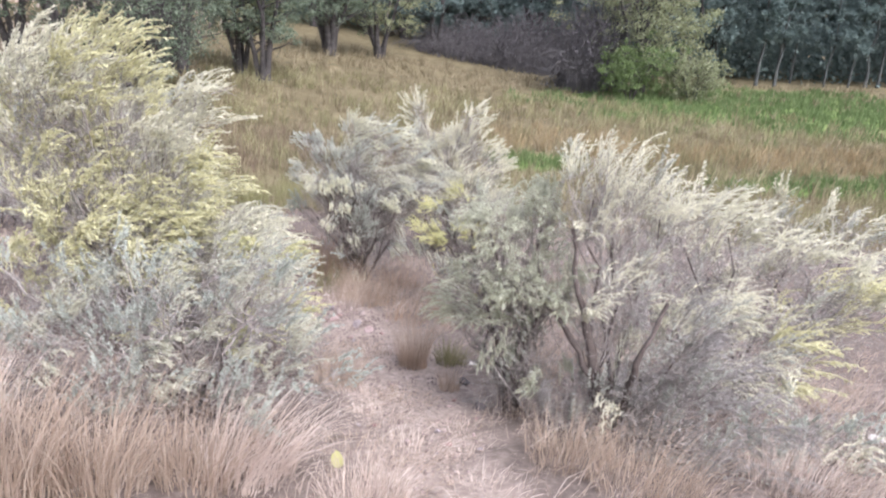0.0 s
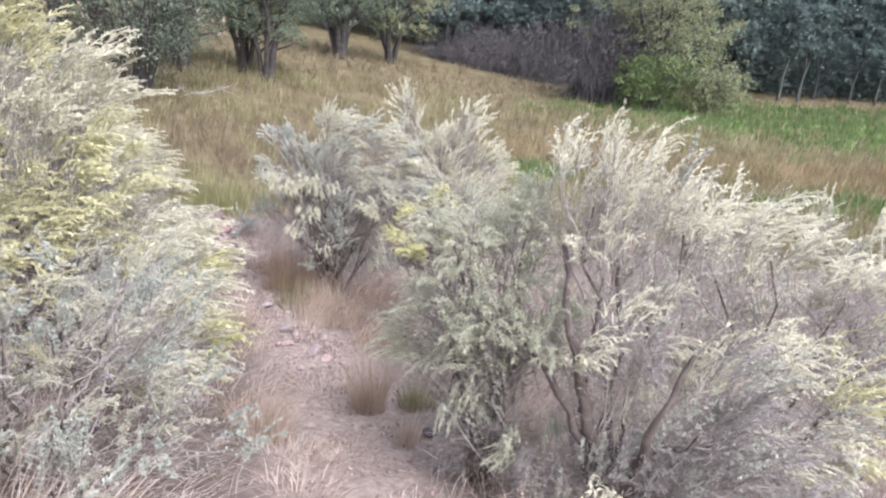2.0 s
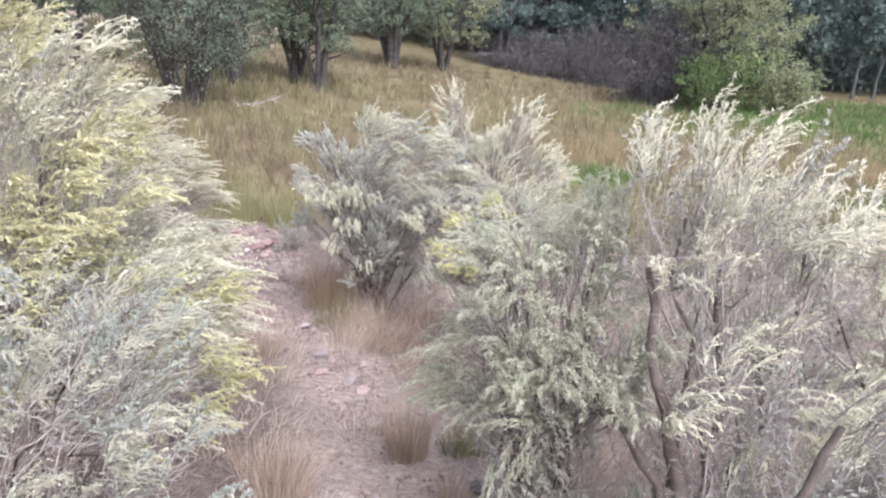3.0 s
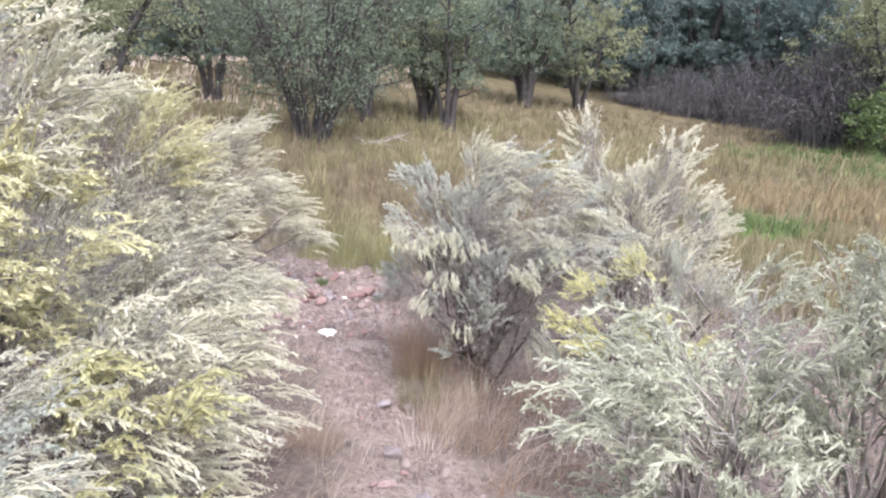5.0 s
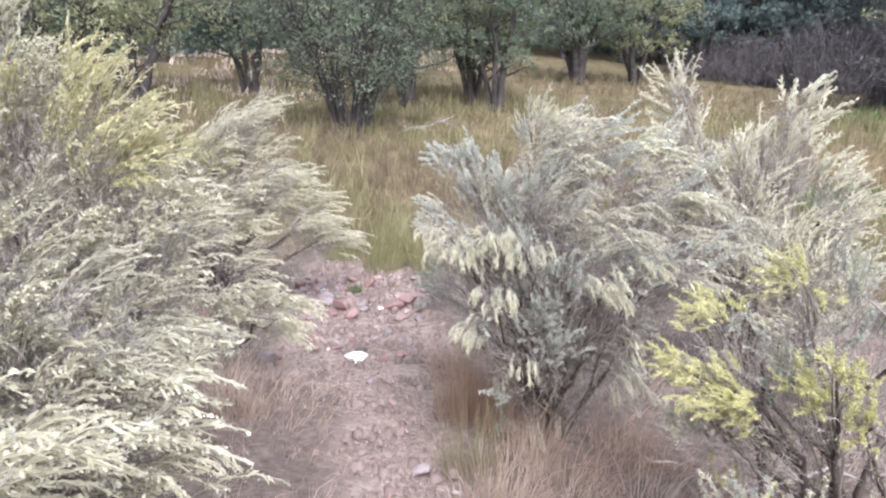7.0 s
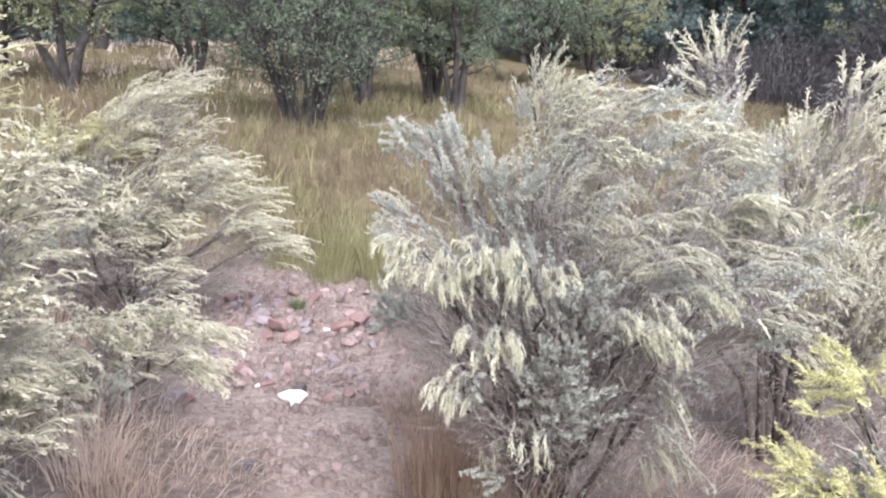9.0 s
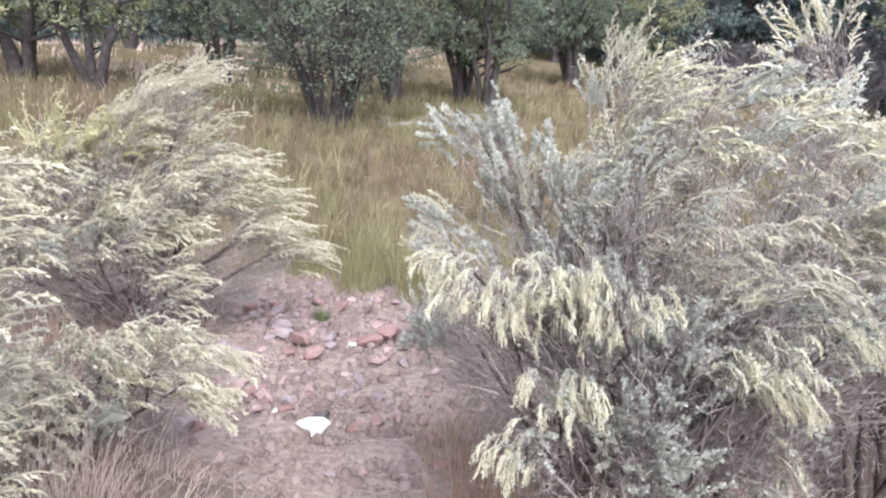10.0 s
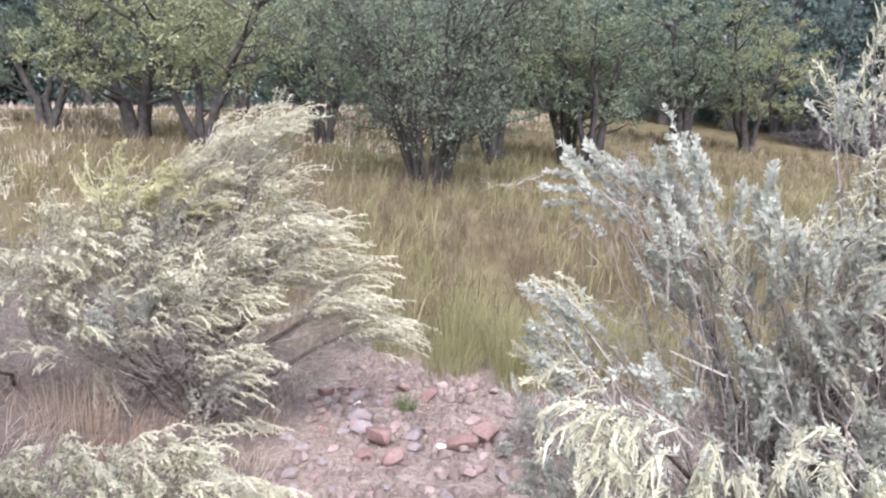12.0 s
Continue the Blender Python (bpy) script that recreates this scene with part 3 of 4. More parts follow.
sagebrush((-1.0, 8.6), [(-1.16, 8.7, .6, .16, SPIRE), (-1.22, 8.55, .22, .24, BLUE), (-1.12, 8.5, .28, .22, dict(ARCH, grain=1.05)), (-.84, 8.75, .66, .32, dict(ARCH, spike=MAT_CREAM)), (-1.02, 8.72, .5, .24, dict(ARCH, spike=MAT_CREAM, grain=1.1)), (-.5, 8.85, .42, .34, dict(ARCH, spike=MAT_CREAM)), (-.2, 8.9, .12, .34, ARCH), (-.98, 8.55, .2, .32, dict(ARCH, grain=1.1)), (-.6, 8.5, .08, .3, ARCH), (-.3, 8.5, -.1, .26, ARCH),
                        (-1.62, 8.68, .40, .14, BLUE), (-1.47, 8.62, .32, .17, BLUE), (-1.72, 8.6, .06, .16, BLUE), (-1.38, 8.5, 0, .24, BLUE), (-1.1, 8.3, -.12, .22, BLUE), (-.85, 8.3, -.1, .22, BLUE),
                        (-1.44, 8.0, .04, .11, HANG), (-1.18, 7.98, .06, .13, HANG), (-1.04, 8.0, .0, .1, HANG), (-1.3, 7.97, -.02, .08, HANG), (-1.18, 7.9, -.24, .12, HANG), (-1.24, 7.85, -.46, .06, HANG), (-.6, 8.12, -.22, .12, HANG), (-.42, 8.25, -.14, .1, HANG),
                        (-.93, 8.06, -.38, .13, BLUE), (-.92, 8.02, -.58, .11, BLUE), (-1.8, 8.8, -.45, .12, BLUE), (-.75, 8.7, -.15, .36, ARCH), (-1.1, 8.75, .05, .3, ARCH)],
          (.3, 0, 0), MAT_LEAF_BLUE, MAT_CREAM, 92, 1.3, 0.55, .26, "broad blue-grey sagebrush with cream drooping flower spikes", grain=1.3, leafy=12, fill=.8)
sagebrush((.15, 9.8), [(-.33, 9.66, .70, .15), (-.3, 9.65, .4, .26), (.05, 9.8, .36, .34), (.37, 10.1, .62, .17), (.3, 10, .36, .32), (.65, 10.1, .12, .34), (.1, 9.7, -.1, .36), (.55, 9.9, -.3, .36), (-.35, 9.6, -.05, .32), (.75, 10.0, -.55, .34)],
          (.12, 0, 0), MAT_SILVER, MAT_PALE, 140, .25, 0.9, .28, "upright pale sagebrush with tall flower spikes", .024, fill=2.6)
BLOOM = dict(spike=MAT_FLOWER, leaf=MAT_FLOWER, spiky=.9, droop=.15, wind=(.05, 0, 0), length=.13, grain=1.1, shoots=420, fill=.2)
sagebrush((.6, 7.6), [(-.12, 7.4, -.4, .22), (.1, 7.5, -.15, .26), (.28, 7.55, .02, .3), (.55, 7.65, .12, .34), (.95, 7.75, .1, .36), (.8, 7.5, -.2, .3), (-.17, 7.32, -.32, .09, BLOOM), (-.06, 7.28, -.36, .11, BLOOM), (.04, 7.3, -.42, .09, BLOOM), (.33, 7.22, -.2, .14, BLOOM), (.45, 7.2, -.38, .12, BLOOM), (.22, 7.55, .06, .09, BLOOM), (-.1, 7.48, -.12, .09, BLOOM)],
          (.2, 0, 0), MAT_LEAF, MAT_DROOP, 60, .3, .3, .18, "grey rabbitbrush with clumps of bright yellow flowers", .02, grain=1.2, leafy=8, fill=.7)
sagebrush((-2.75, 11.1), [(-2.75, 11.1, -1.2, .18), (-2.6, 11.05, -1.22, .16)], (.2, 0, 0), MAT_LEAF_BLUE, MAT_LEAF_BLUE, 60, .3, .5, .12, "small grey-green sagebrush seedling among the stones", grain=1.2)
# beyond the bend
sagebrush((-4.75, 10.25), [(-5.15, 10.2, .26, .32, MAT_YELLOW), (-4.95, 10.3, .2, .26, MAT_YELLOW), (-4.8, 10.4, .45, .34), (-4.5, 10.5, .62, .33), (-4.2, 10.5, .18, .33), (-4.42, 10.3, -.1, .34), (-3.98, 10.55, -.3, .28), (-3.82, 10.65, -.58, .24), (-4.62, 9.98, -.4, .3), (-4.95, 10.05, -.05, .34, MAT_CREAM), (-5.4, 10.1, .1, .38), (-5.6, 9.8, -.05, .34), (-5.75, 9.75, -.4, .34), (-5.2, 9.8, -.5, .3), (-4.35, 10.05, -.75, .24), (-4.9, 9.85, -.5, .2, BLUE)],
          (.75, 0, 0), MAT_SILVER, MAT_PALE, 150, .6, 0.9, .38, YELLOW_SAGE, .024, grain=1.35, fill=2.0)
sagebrush((-6.2, 9.7), [(-6.4, 9.7, .6, .42), (-6.0, 9.6, .2, .4), (-5.9, 9.5, -.3, .4)],
          (.6, 0, 0), MAT_SILVER, MAT_PALE, 44, .5, 0.9, .38, PALE_SAGE)
sagebrush((-3.7, 8.5), [(-3.95, 8.35, -.7, .26), (-3.5, 8.5, -.58, .28), (-3.15, 8.55, -.62, .24), (-2.9, 8.45, -.62, .2), (-3.6, 8.2, -.8, .26), (-3.36, 8.35, -.86, .17, BLUE)],
          (.6, 0, 0), MAT_SILVER, MAT_PALE, 190, .9, 1.0, .24, "low sagebrush with green plumes lying over the stones", grain=1.4, leafy=4, fill=.1)


# ---- trees ----
def tree(x, y, stems, height, crown_r, crown_z, leaf, label, leaves=9000, size=(.05, .09), spread=.35, bark=MAT_TREE_BARK, stem_r=.09, clumps=60, low=1.0, group="trees at the meadow's edge", foot_r=.06, twigs=2, name="tree", category="tree"):
    z = float(ground_z(x, y)) - .08
    thing = tagged(new(name), label, category, group)
    thing.location = (x, y, z)
    ends = []
    for s in range(stems):
        wood = Soup()
        a = 2 * np.pi * s / stems + RNG.uniform(-.5, .5)
        out = np.array([np.cos(a), np.sin(a), 0])
        K = 9
        t = np.linspace(0, 1, K)
        h = height * RNG.uniform(.7, .95)
        p = out * (foot_r * stems ** .5 + spread * h * t ** 1.2)[:, None]
        p[:, 2] = h * t
        p[2:] += RNG.normal(size=(K - 2, 3)) * .05 * h / 4
        r = stem_r * RNG.uniform(.7, 1.2) * (1.15 - t) ** .8
        r[0] *= 1.35
        wood.tubes(p[None], r[None], 7)
        nb = 9
        f = RNG.uniform(.22, .95, nb) * (K - 1)
        i = np.minimum(f.astype(int), K - 2)
        b0 = p[i] + (p[i + 1] - p[i]) * (f - i)[:, None]
        bd = unit(rand_dir(nb) * np.array([1, 1, .3]) + out * .5 + np.array([0, 0, .35]))
        bl = crown_r * RNG.uniform(.4, .9, nb)
        u = np.linspace(0, 1, 5)
        bp = b0[:, None] + bd[:, None] * (bl[:, None] * u)[..., None] + RNG.normal(size=(nb, 5, 3)) * .05 * u[None, :, None]
        bp[..., 2] += .12 * bl[:, None] * u ** 2
        wood.tubes(bp, (stem_r * .38 * (1.1 - u))[None] * RNG.uniform(.6, 1.1, (nb, 1)), 5)
        # fine twigs
        tw0 = bp[:, 2:].reshape(-1, 3)
        tw0 = np.repeat(tw0, twigs, 0)
        td = unit(rand_dir(len(tw0)) + np.array([0, 0, .2]))
        tl = crown_r * RNG.uniform(.12, .35, len(tw0))
        tp = tw0[:, None] + td[:, None] * (tl[:, None] * np.linspace(0, 1, 3))[..., None]
        wood.tubes(tp, np.array([[.012, .008, .003]]) * np.ones((len(tw0), 1)), 3)
        ends += [bp[:, -1], tp[:, -1]]
        part("trunk", wood, bark, thing, smooth=True)
    ends = np.concatenate(ends)
    # leaf clumps sit at branch ends and fill the crown unevenly
    extra = rand_dir(clumps) * (RNG.random((clumps, 1)) ** .4) * np.array([crown_r, crown_r, (height * 1.1 - low) * .5])
    extra[:, 2] += crown_z
    extra = extra[extra[:, 2] > low]
    ends = np.concatenate([ends[ends[:, 2] > low * .9], extra])
    own = RNG.integers(0, len(ends), leaves)
    rad = RNG.uniform(.15, .45, len(ends)) * crown_r * .36
    at = ends[own] + rand_dir(leaves) * (RNG.random((leaves, 1)) ** .5) * rad[own][:, None] * np.array([1.15, 1.15, .75])
    way = unit(rand_dir(leaves) + np.array([0, 0, -.25]))
    s = Soup()
    s.leaves(at, way, unit(np.cross(way, rand_dir(leaves))), RNG.uniform(*size, leaves), RNG.uniform(*size, leaves) * .62)
    part("crown", s, leaf, thing)
    return thing


DARK_TREE = "dark many-stemmed tree with small green leaves in dry grass"
OLIVE_TREE = "spreading olive-green tree with dark forked trunks"
FAR_TREE = "tall dark green tree in the wood behind the meadow"
tree(-9.0, 21.4, 20, 5.0, 2.5, 3.4, MAT_TREE_LEAF, DARK_TREE, 15000, (.06, .11), .34, stem_r=.05, clumps=70, low=.75, foot_r=.08)
tree(-9.6, 26.5, 5, 5.5, 2.2, 3.6, MAT_TREE_LEAF, DARK_TREE, 11000, (.07, .12), .22, stem_r=.11, clumps=60, low=1.5)
tree(-8.0, 28.5, 5, 5.5, 2.3, 3.6, MAT_TREE_OLIVE, DARK_TREE, 11000, (.07, .12), .22, stem_r=.1, clumps=60, low=1.6)
tree(-6.9, 27.5, 4, 5.2, 2.0, 3.6, MAT_TREE_LEAF, DARK_TREE, 9000, (.07, .12), .2, stem_r=.12, clumps=50, low=1.7)
tree(-6.0, 38.0, 6, 6.0, 2.8, 3.8, MAT_TREE_LEAF, DARK_TREE, 12000, (.08, .14), .28, stem_r=.15, clumps=60, low=1.8)
tree(-3.6, 40.0, 4, 6.0, 2.4, 3.6, MAT_TREE_OLIVE, DARK_TREE, 10000, (.08, .14), .3, stem_r=.12, clumps=60, low=1.4)
tree(-18.0, 21.0, 3, 5.2, 3.2, 3.6, MAT_TREE_OLIVE, OLIVE_TREE, 13000, (.07, .125), .38, stem_r=.17, clumps=80, low=1.7)
tree(-15.6, 20.9, 3, 5.0, 2.6, 3.6, MAT_TREE_OLIVE, OLIVE_TREE, 10000, (.07, .125), .5, stem_r=.13, clumps=60, low=1.6)
tree(-20.5, 20.0, 3, 4.6, 2.4, 3.2, MAT_TREE_LEAF, OLIVE_TREE, 11000, (.06, .11), .35, stem_r=.1, clumps=60, low=1.5)
tree(-15.0, 25.5, 5, 5.2, 2.4, 3.4, MAT_TREE_LEAF, DARK_TREE, 9500, (.07, .125), .25, stem_r=.1, clumps=60, low=1.0)
tree(-16.3, 31.0, 4, 5.6, 2.6, 3.8, MAT_TREE_OLIVE, OLIVE_TREE, 8000, (.09, .15), .3, stem_r=.13, clumps=60, low=1.8)
tree(-12.5, 33.5, 4, 6.0, 2.8, 3.8, MAT_TREE_LEAF, DARK_TREE, 8000, (.09, .15), .3, stem_r=.13, clumps=60, low=1.8)
tree(-22.5, 30.0, 4, 6.0, 3.0, 4.0, MAT_TREE_OLIVE, OLIVE_TREE, 8000, (.09, .15), .3, stem_r=.13, clumps=60, low=2.0)
# the leafy tree and its undergrowth at the wet edge
tree(9.6, 36.0, 6, 8.0, 3.4, 4.6, MAT_TREE_OLIVE, "pale green bushy tree hung with bare vines", 20000, (.09, .15), .28, stem_r=.12, clumps=110, low=.4)
tree(8.6, 33.6, 6, 2.2, 1.7, 1.1, MAT_SHRUB, "bright green leafy shrub at the meadow's edge", 7000, (.08, .13), .4, stem_r=.03, clumps=50, low=.15, group="", name="shrub", category="shrub")
tree(11.6, 33.9, 6, 2.0, 1.6, 1.0, MAT_TREE_OLIVE, "olive leafy shrub at the meadow's edge", 6000, (.08, .13), .4, stem_r=.03, clumps=50, low=.15, group="", name="shrub", category="shrub")


def thicket(x, y, w, d, h, n, label):
    """A mound of bare arching vines."""
    z = float(ground_z(x, y))
    s = Soup()
    a = RNG.uniform(0, 2 * np.pi, n)
    r = np.sqrt(RNG.random(n))
    foot = np.stack([r * np.cos(a) * w, r * np.sin(a) * d, -.1 + 0 * a], 1)
    foot[:, 2] += ground_z(x + foot[:, 0], y + foot[:, 1]) - z
    u = np.linspace(0, 1, 7)
    hh = h * (1 - .65 * r ** 2) * RNG.uniform(.5, 1.1, n)
    go = rand_dir(n) * np.array([1, 1, 0]) * RNG.uniform(.8, 2.6, (n, 1))
    p = foot[:, None] + go[:, None] * (u ** 1.6)[None, :, None]
    p[..., 2] += hh[:, None] * np.sin(u * RNG.uniform(1.7, 3.0, (n, 1)))
    p += RNG.normal(size=p.shape) * .06
    s.tubes(p, np.linspace(.022, .006, 7)[None] * RNG.uniform(.5, 1.4, (n, 1)), 3)
    dry = Soup()
    m = n * 9
    k = RNG.integers(0, n, m)
    at = p[k, RNG.integers(1, 7, m)] + RNG.normal(size=(m, 3)) * .15
    way = unit(rand_dir(m) + np.array([0, 0, -.9]))
    dry.leaves(at, way, unit(np.cross(way, rand_dir(m))), RNG.uniform(.12, .3, m), RNG.uniform(.03, .06, m))
    ob = tagged(new("vine_thicket"), label, "thicket", "vine thickets")
    ob.location = (x, y, z)
    tagged(part("vine", s, MAT_VINE, ob), kind="stuff")
    tagged(part("dry_leaf", dry, MAT_VINE, ob), kind="stuff")
    return ob


thicket(5.4, 46.0, 3.4, 2.5, 3.8, 700, "dark mound of bare tangled vines behind the meadow")
thicket(1.5, 47.5, 3.4, 2.5, 2.6, 600, "dark mound of bare tangled vines behind the meadow")
thicket(7.2, 36.5, 1.6, 1.4, 4.6, 800, "grey hanging vines over a dead trunk")

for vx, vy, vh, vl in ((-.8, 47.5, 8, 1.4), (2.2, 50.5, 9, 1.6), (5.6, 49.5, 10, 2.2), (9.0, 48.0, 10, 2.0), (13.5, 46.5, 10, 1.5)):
    tree(vx, vy, 3, vh, 2.6, vh * .55, MAT_HAZED_LEAF, FAR_TREE, 5000, (.14, .26), .16, stem_r=.14, clumps=80, low=vl, group="wood behind the meadow", twigs=1)

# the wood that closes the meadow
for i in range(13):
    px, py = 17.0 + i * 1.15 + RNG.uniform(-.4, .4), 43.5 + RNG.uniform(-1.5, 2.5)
    tree(px, py, 1, 11 + RNG.uniform(-1, 2), 1.5, 7.0, MAT_HAZED_LEAF, "slender pale-trunked poplar at the meadow's far side", 3000, (.15, .26), .03, MAT_POPLAR, .07, 60, .9, "poplars behind the meadow")
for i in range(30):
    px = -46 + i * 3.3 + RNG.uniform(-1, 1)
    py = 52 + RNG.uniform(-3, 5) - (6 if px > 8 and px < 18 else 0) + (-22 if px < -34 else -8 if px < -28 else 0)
    tree(px, py, 2, 10 + RNG.uniform(-2, 3), 3.4, 5.6, MAT_HAZED_LEAF, FAR_TREE, 3800, (.26, .46), .12, stem_r=.2, clumps=90, low=.8, group="wood behind the meadow", twigs=1)


def leaf_bank(x0, y0, x1, y1, height, n, label, leaf=(.2, .42)):
    """The wood's dense interior: layered foliage masses along a line, with dark stems."""
    s = Soup()
    f = RNG.random(n)
    h = height * (.75 + .25 * np.sin(f * 37) * np.sin(f * 91 + 1))
    x = x0 + (x1 - x0) * f + RNG.normal(size=n) * 1.2
    y = y0 + (y1 - y0) * f + RNG.normal(size=n) * 1.5
    z = ground_z(x, y) + h * RNG.random(n)
    way = rand_dir(n)
    s.leaves(np.stack([x, y, z], 1), way, unit(np.cross(way, rand_dir(n))), RNG.uniform(*leaf, n), RNG.uniform(*leaf, n) * .6)
    return tagged(new("far_wood", s.mesh("far_wood", MAT_HAZED_LEAF)), label, "woodland", kind="stuff")


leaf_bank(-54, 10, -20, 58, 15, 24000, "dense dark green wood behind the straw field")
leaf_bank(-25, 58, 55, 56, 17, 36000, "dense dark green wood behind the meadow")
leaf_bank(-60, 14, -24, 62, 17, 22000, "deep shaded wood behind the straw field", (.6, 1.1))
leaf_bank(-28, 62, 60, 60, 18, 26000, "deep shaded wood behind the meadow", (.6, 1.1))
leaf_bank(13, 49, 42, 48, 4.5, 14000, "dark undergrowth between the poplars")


# ---- meadow ----
def meadow(name, n, inside, mat, label, hs, x0, x1, y0, y1, wd, clump=.08, lean=(.1, 0, 0)):
    """Grass in clumps wherever inside(x, y) allows."""
    m = n // 7
    cx, cy = RNG.uniform(x0, x1, m * 3), y0 + (y1 - y0) * RNG.random(m * 3) ** 1.5
    keep = inside(cx, cy) > RNG.random(m * 3)
    cx, cy = cx[keep][:m], cy[keep][:m]
    k = RNG.integers(0, len(cx), n)
    size = RNG.uniform(.35, 1.4, len(cx))
    x, y = cx[k] + RNG.normal(size=n) * clump, cy[k] + RNG.normal(size=n) * clump
    far = np.clip((y - 12) / 25, 0, 1)
    h = RNG.uniform(*hs, n) * size[k]
    p, side = grass_points(x, y, ground_z(x, y) - .02, h, np.array([lean]) * np.ones((n, 1)), RNG.random(n) * .7, 3)
    s = Soup()
    s.blades(p, wd * (1 + 1.6 * far)[:, None] * np.array([[1, .8, .12]]) * RNG.uniform(.6, 1.4, (n, 1)), side)
    return tagged(new(name, s.mesh(name, mat)), label, "grass", kind="stuff")


def dry_ground(x, y):
    edge = 12.3 - .12 * np.abs(x + 4) + .4 * wobble(x, y, 1.5, 6)
    return (y > edge) * (1 - .85 * green_mask(x, y)) * np.where((y > 24) & (x < -10), .35, 1.)


def yellow_ground(x, y):
    return dry_ground(x, y) * np.clip(.5 + wobble(x, y, .7, 11), 0, 1)


def orange_ground(x, y):
    a = 1 - (((x - 3.2) / 3.2) ** 2 + ((y - 22.0) / 2.2) ** 2)
    b = 1 - (((x - 10) / 7) ** 2 + ((y - 19.5) / 2.0) ** 2)
    return np.clip(np.maximum(a, b) * 2, 0, 1)


meadow("meadow_grass", 42000, dry_ground, MAT_MEADOW, "tall straw-coloured meadow grass", (.2, .5), -24, 24, 11.5, 42, .016)
meadow("yellow_grass", 26000, yellow_ground, MAT_RUSHES, "yellow-green clumps of meadow grass", (.25, .55), -16, 14, 11.5, 32, .015)
meadow("green_grass", 22000, lambda x, y: green_mask(x, y), MAT_GREEN, "lush green grass on wet ground", (.15, .35), -1, 27, 14, 41, .02, .16)
meadow("pale_straw", 9000, lambda x, y: np.clip((-11 - x) / 3, 0, 1) * (y > 14), MAT_STRAW_PALE, "pale dry straw field beyond the trees", (.15, .35), -45, -10, 14, 48, .03, .2)
meadow("orange_grass", 7000, orange_ground, MAT_ORANGE, "orange-tinged dry grass beside the green", (.25, .5), -1, 18, 16, 26, .012)


def weedy_ground(x, y):
    """The brown band of dead weeds in front of the trees."""
    return np.clip(1 - ((y - 18.2 + .12 * (x + 8)) / 2.6) ** 2 + .5 * wobble(x, y, 1.1, 17), 0, 1)


meadow("brown_weeds", 6000, weedy_ground, MAT_WEED, "dead brown weeds in front of the trees", (.2, .48), -16, 1, 14.5, 22, .014, .06, (.02, 0, 0))


def slope_ground(x, y):
    """Off the trail, thicker round the feet of the bushes."""
    return (1 - np.clip(trail_mask(x, y) * 1.15, 0, 1)) * np.clip(.45 + .6 * wobble(x, y, 1.3, 21), .12, 1) * (y < 12.4)


def slope_grass(name, n, mat, label, hs, seed, wd):
    cx, cy = RNG.uniform(-6.5, 5.5, n), RNG.uniform(.2, 12.4, n)
    keep = slope_ground(cx, cy) * np.clip(.5 + wobble(cx, cy, 2.2, seed), .05, 1) > RNG.random(n)
    x, y = cx[keep], cy[keep]
    k = RNG.integers(0, len(x), n)
    x, y = x[k] + RNG.normal(size=n) * .03, y[k] + RNG.normal(size=n) * .03
    h = RNG.uniform(*hs, n)
    p, side = grass_points(x, y, ground_z(x, y) - .01, h, np.array([[.35, 0, 0]]) * np.ones((n, 1)), RNG.random(n) * 1.5, 3)
    s = Soup()
    s.blades(p, wd * np.array([[1, .8, .1]]) * RNG.uniform(.6, 1.4, (n, 1)), side)
    return tagged(new(name, s.mesh(name, mat)), label, "grass", kind="stuff")


slope_grass("straw_litter", 28000, MAT_STRAW_PALE, "thin pale dry grass between the bushes", (.06, .28), 31, .0035)
slope_grass("brown_litter", 28000, MAT_STRAW, "fine brown dry stems under the bushes", (.05, .2), 37, .0035)

# ---- tufts beside the trail ----
PALE_TUFT, TAN_TUFT, RUST_TUFT = "large pale dry bunchgrass tuft", "tan dry bunchgrass tuft beside the trail", "rust-coloured tall dry grass under a bush"
tussock(-1.75, 2.5, .22, .66, 480, MAT_STRAW, PALE_TUFT, (.1, 0, 0), .6, .0065)
tussock(-2.1, 2.7, .2, .6, 380, MAT_STRAW_PALE, PALE_TUFT, (.1, 0, 0), .6, .0065)
tussock(-1.4, 2.6, .18, .56, 380, MAT_STRAW, TAN_TUFT, (.15, 0, 0), .6, .006)
tussock(-.85, 2.85, .2, .5, 480, MAT_STRAW_PALE, PALE_TUFT, (.5, 0, 0), .6, .006)
tussock(-1.05, 2.75, .18, .42, 420, MAT_STRAW, TAN_TUFT, (.2, 0, 0), .6, .005)
tussock(-.3, 2.75, .22, .22, 500, MAT_STRAW_PALE, TAN_TUFT, (.1, 0, 0), .8)
tussock(-.18, 5.14, .11, .42, 480, MAT_STRAW, TAN_TUFT, (.0, 0, 0), .45)
tussock(.12, 5.3, .12, .26, 360, MAT_RUSHES, TAN_TUFT, (.1, 0, 0), .6)
tussock(.5, 5.37, .14, .34, 480, MAT_STRAW_PALE, PALE_TUFT, (.1, 0, 0), .6)
tussock(.72, 5.0, .2, .36, 480, MAT_STRAW, TAN_TUFT, (.05, 0, 0), .6)
tussock(-.69, 4.5, .16, .36, 420, MAT_STRAW, TAN_TUFT, (.1, 0, 0), .6)
tussock(.1, 4.75, .08, .2, 200, MAT_STRAW, TAN_TUFT, (.1, 0, 0), .5)
tussock(1.1, 3.1, .3, .4, 500, MAT_STRAW, TAN_TUFT, (.2, 0, 0), .8)
tussock(.75, 3.4, .25, .35, 450, MAT_STRAW, TAN_TUFT, (.1, 0, 0), .8)
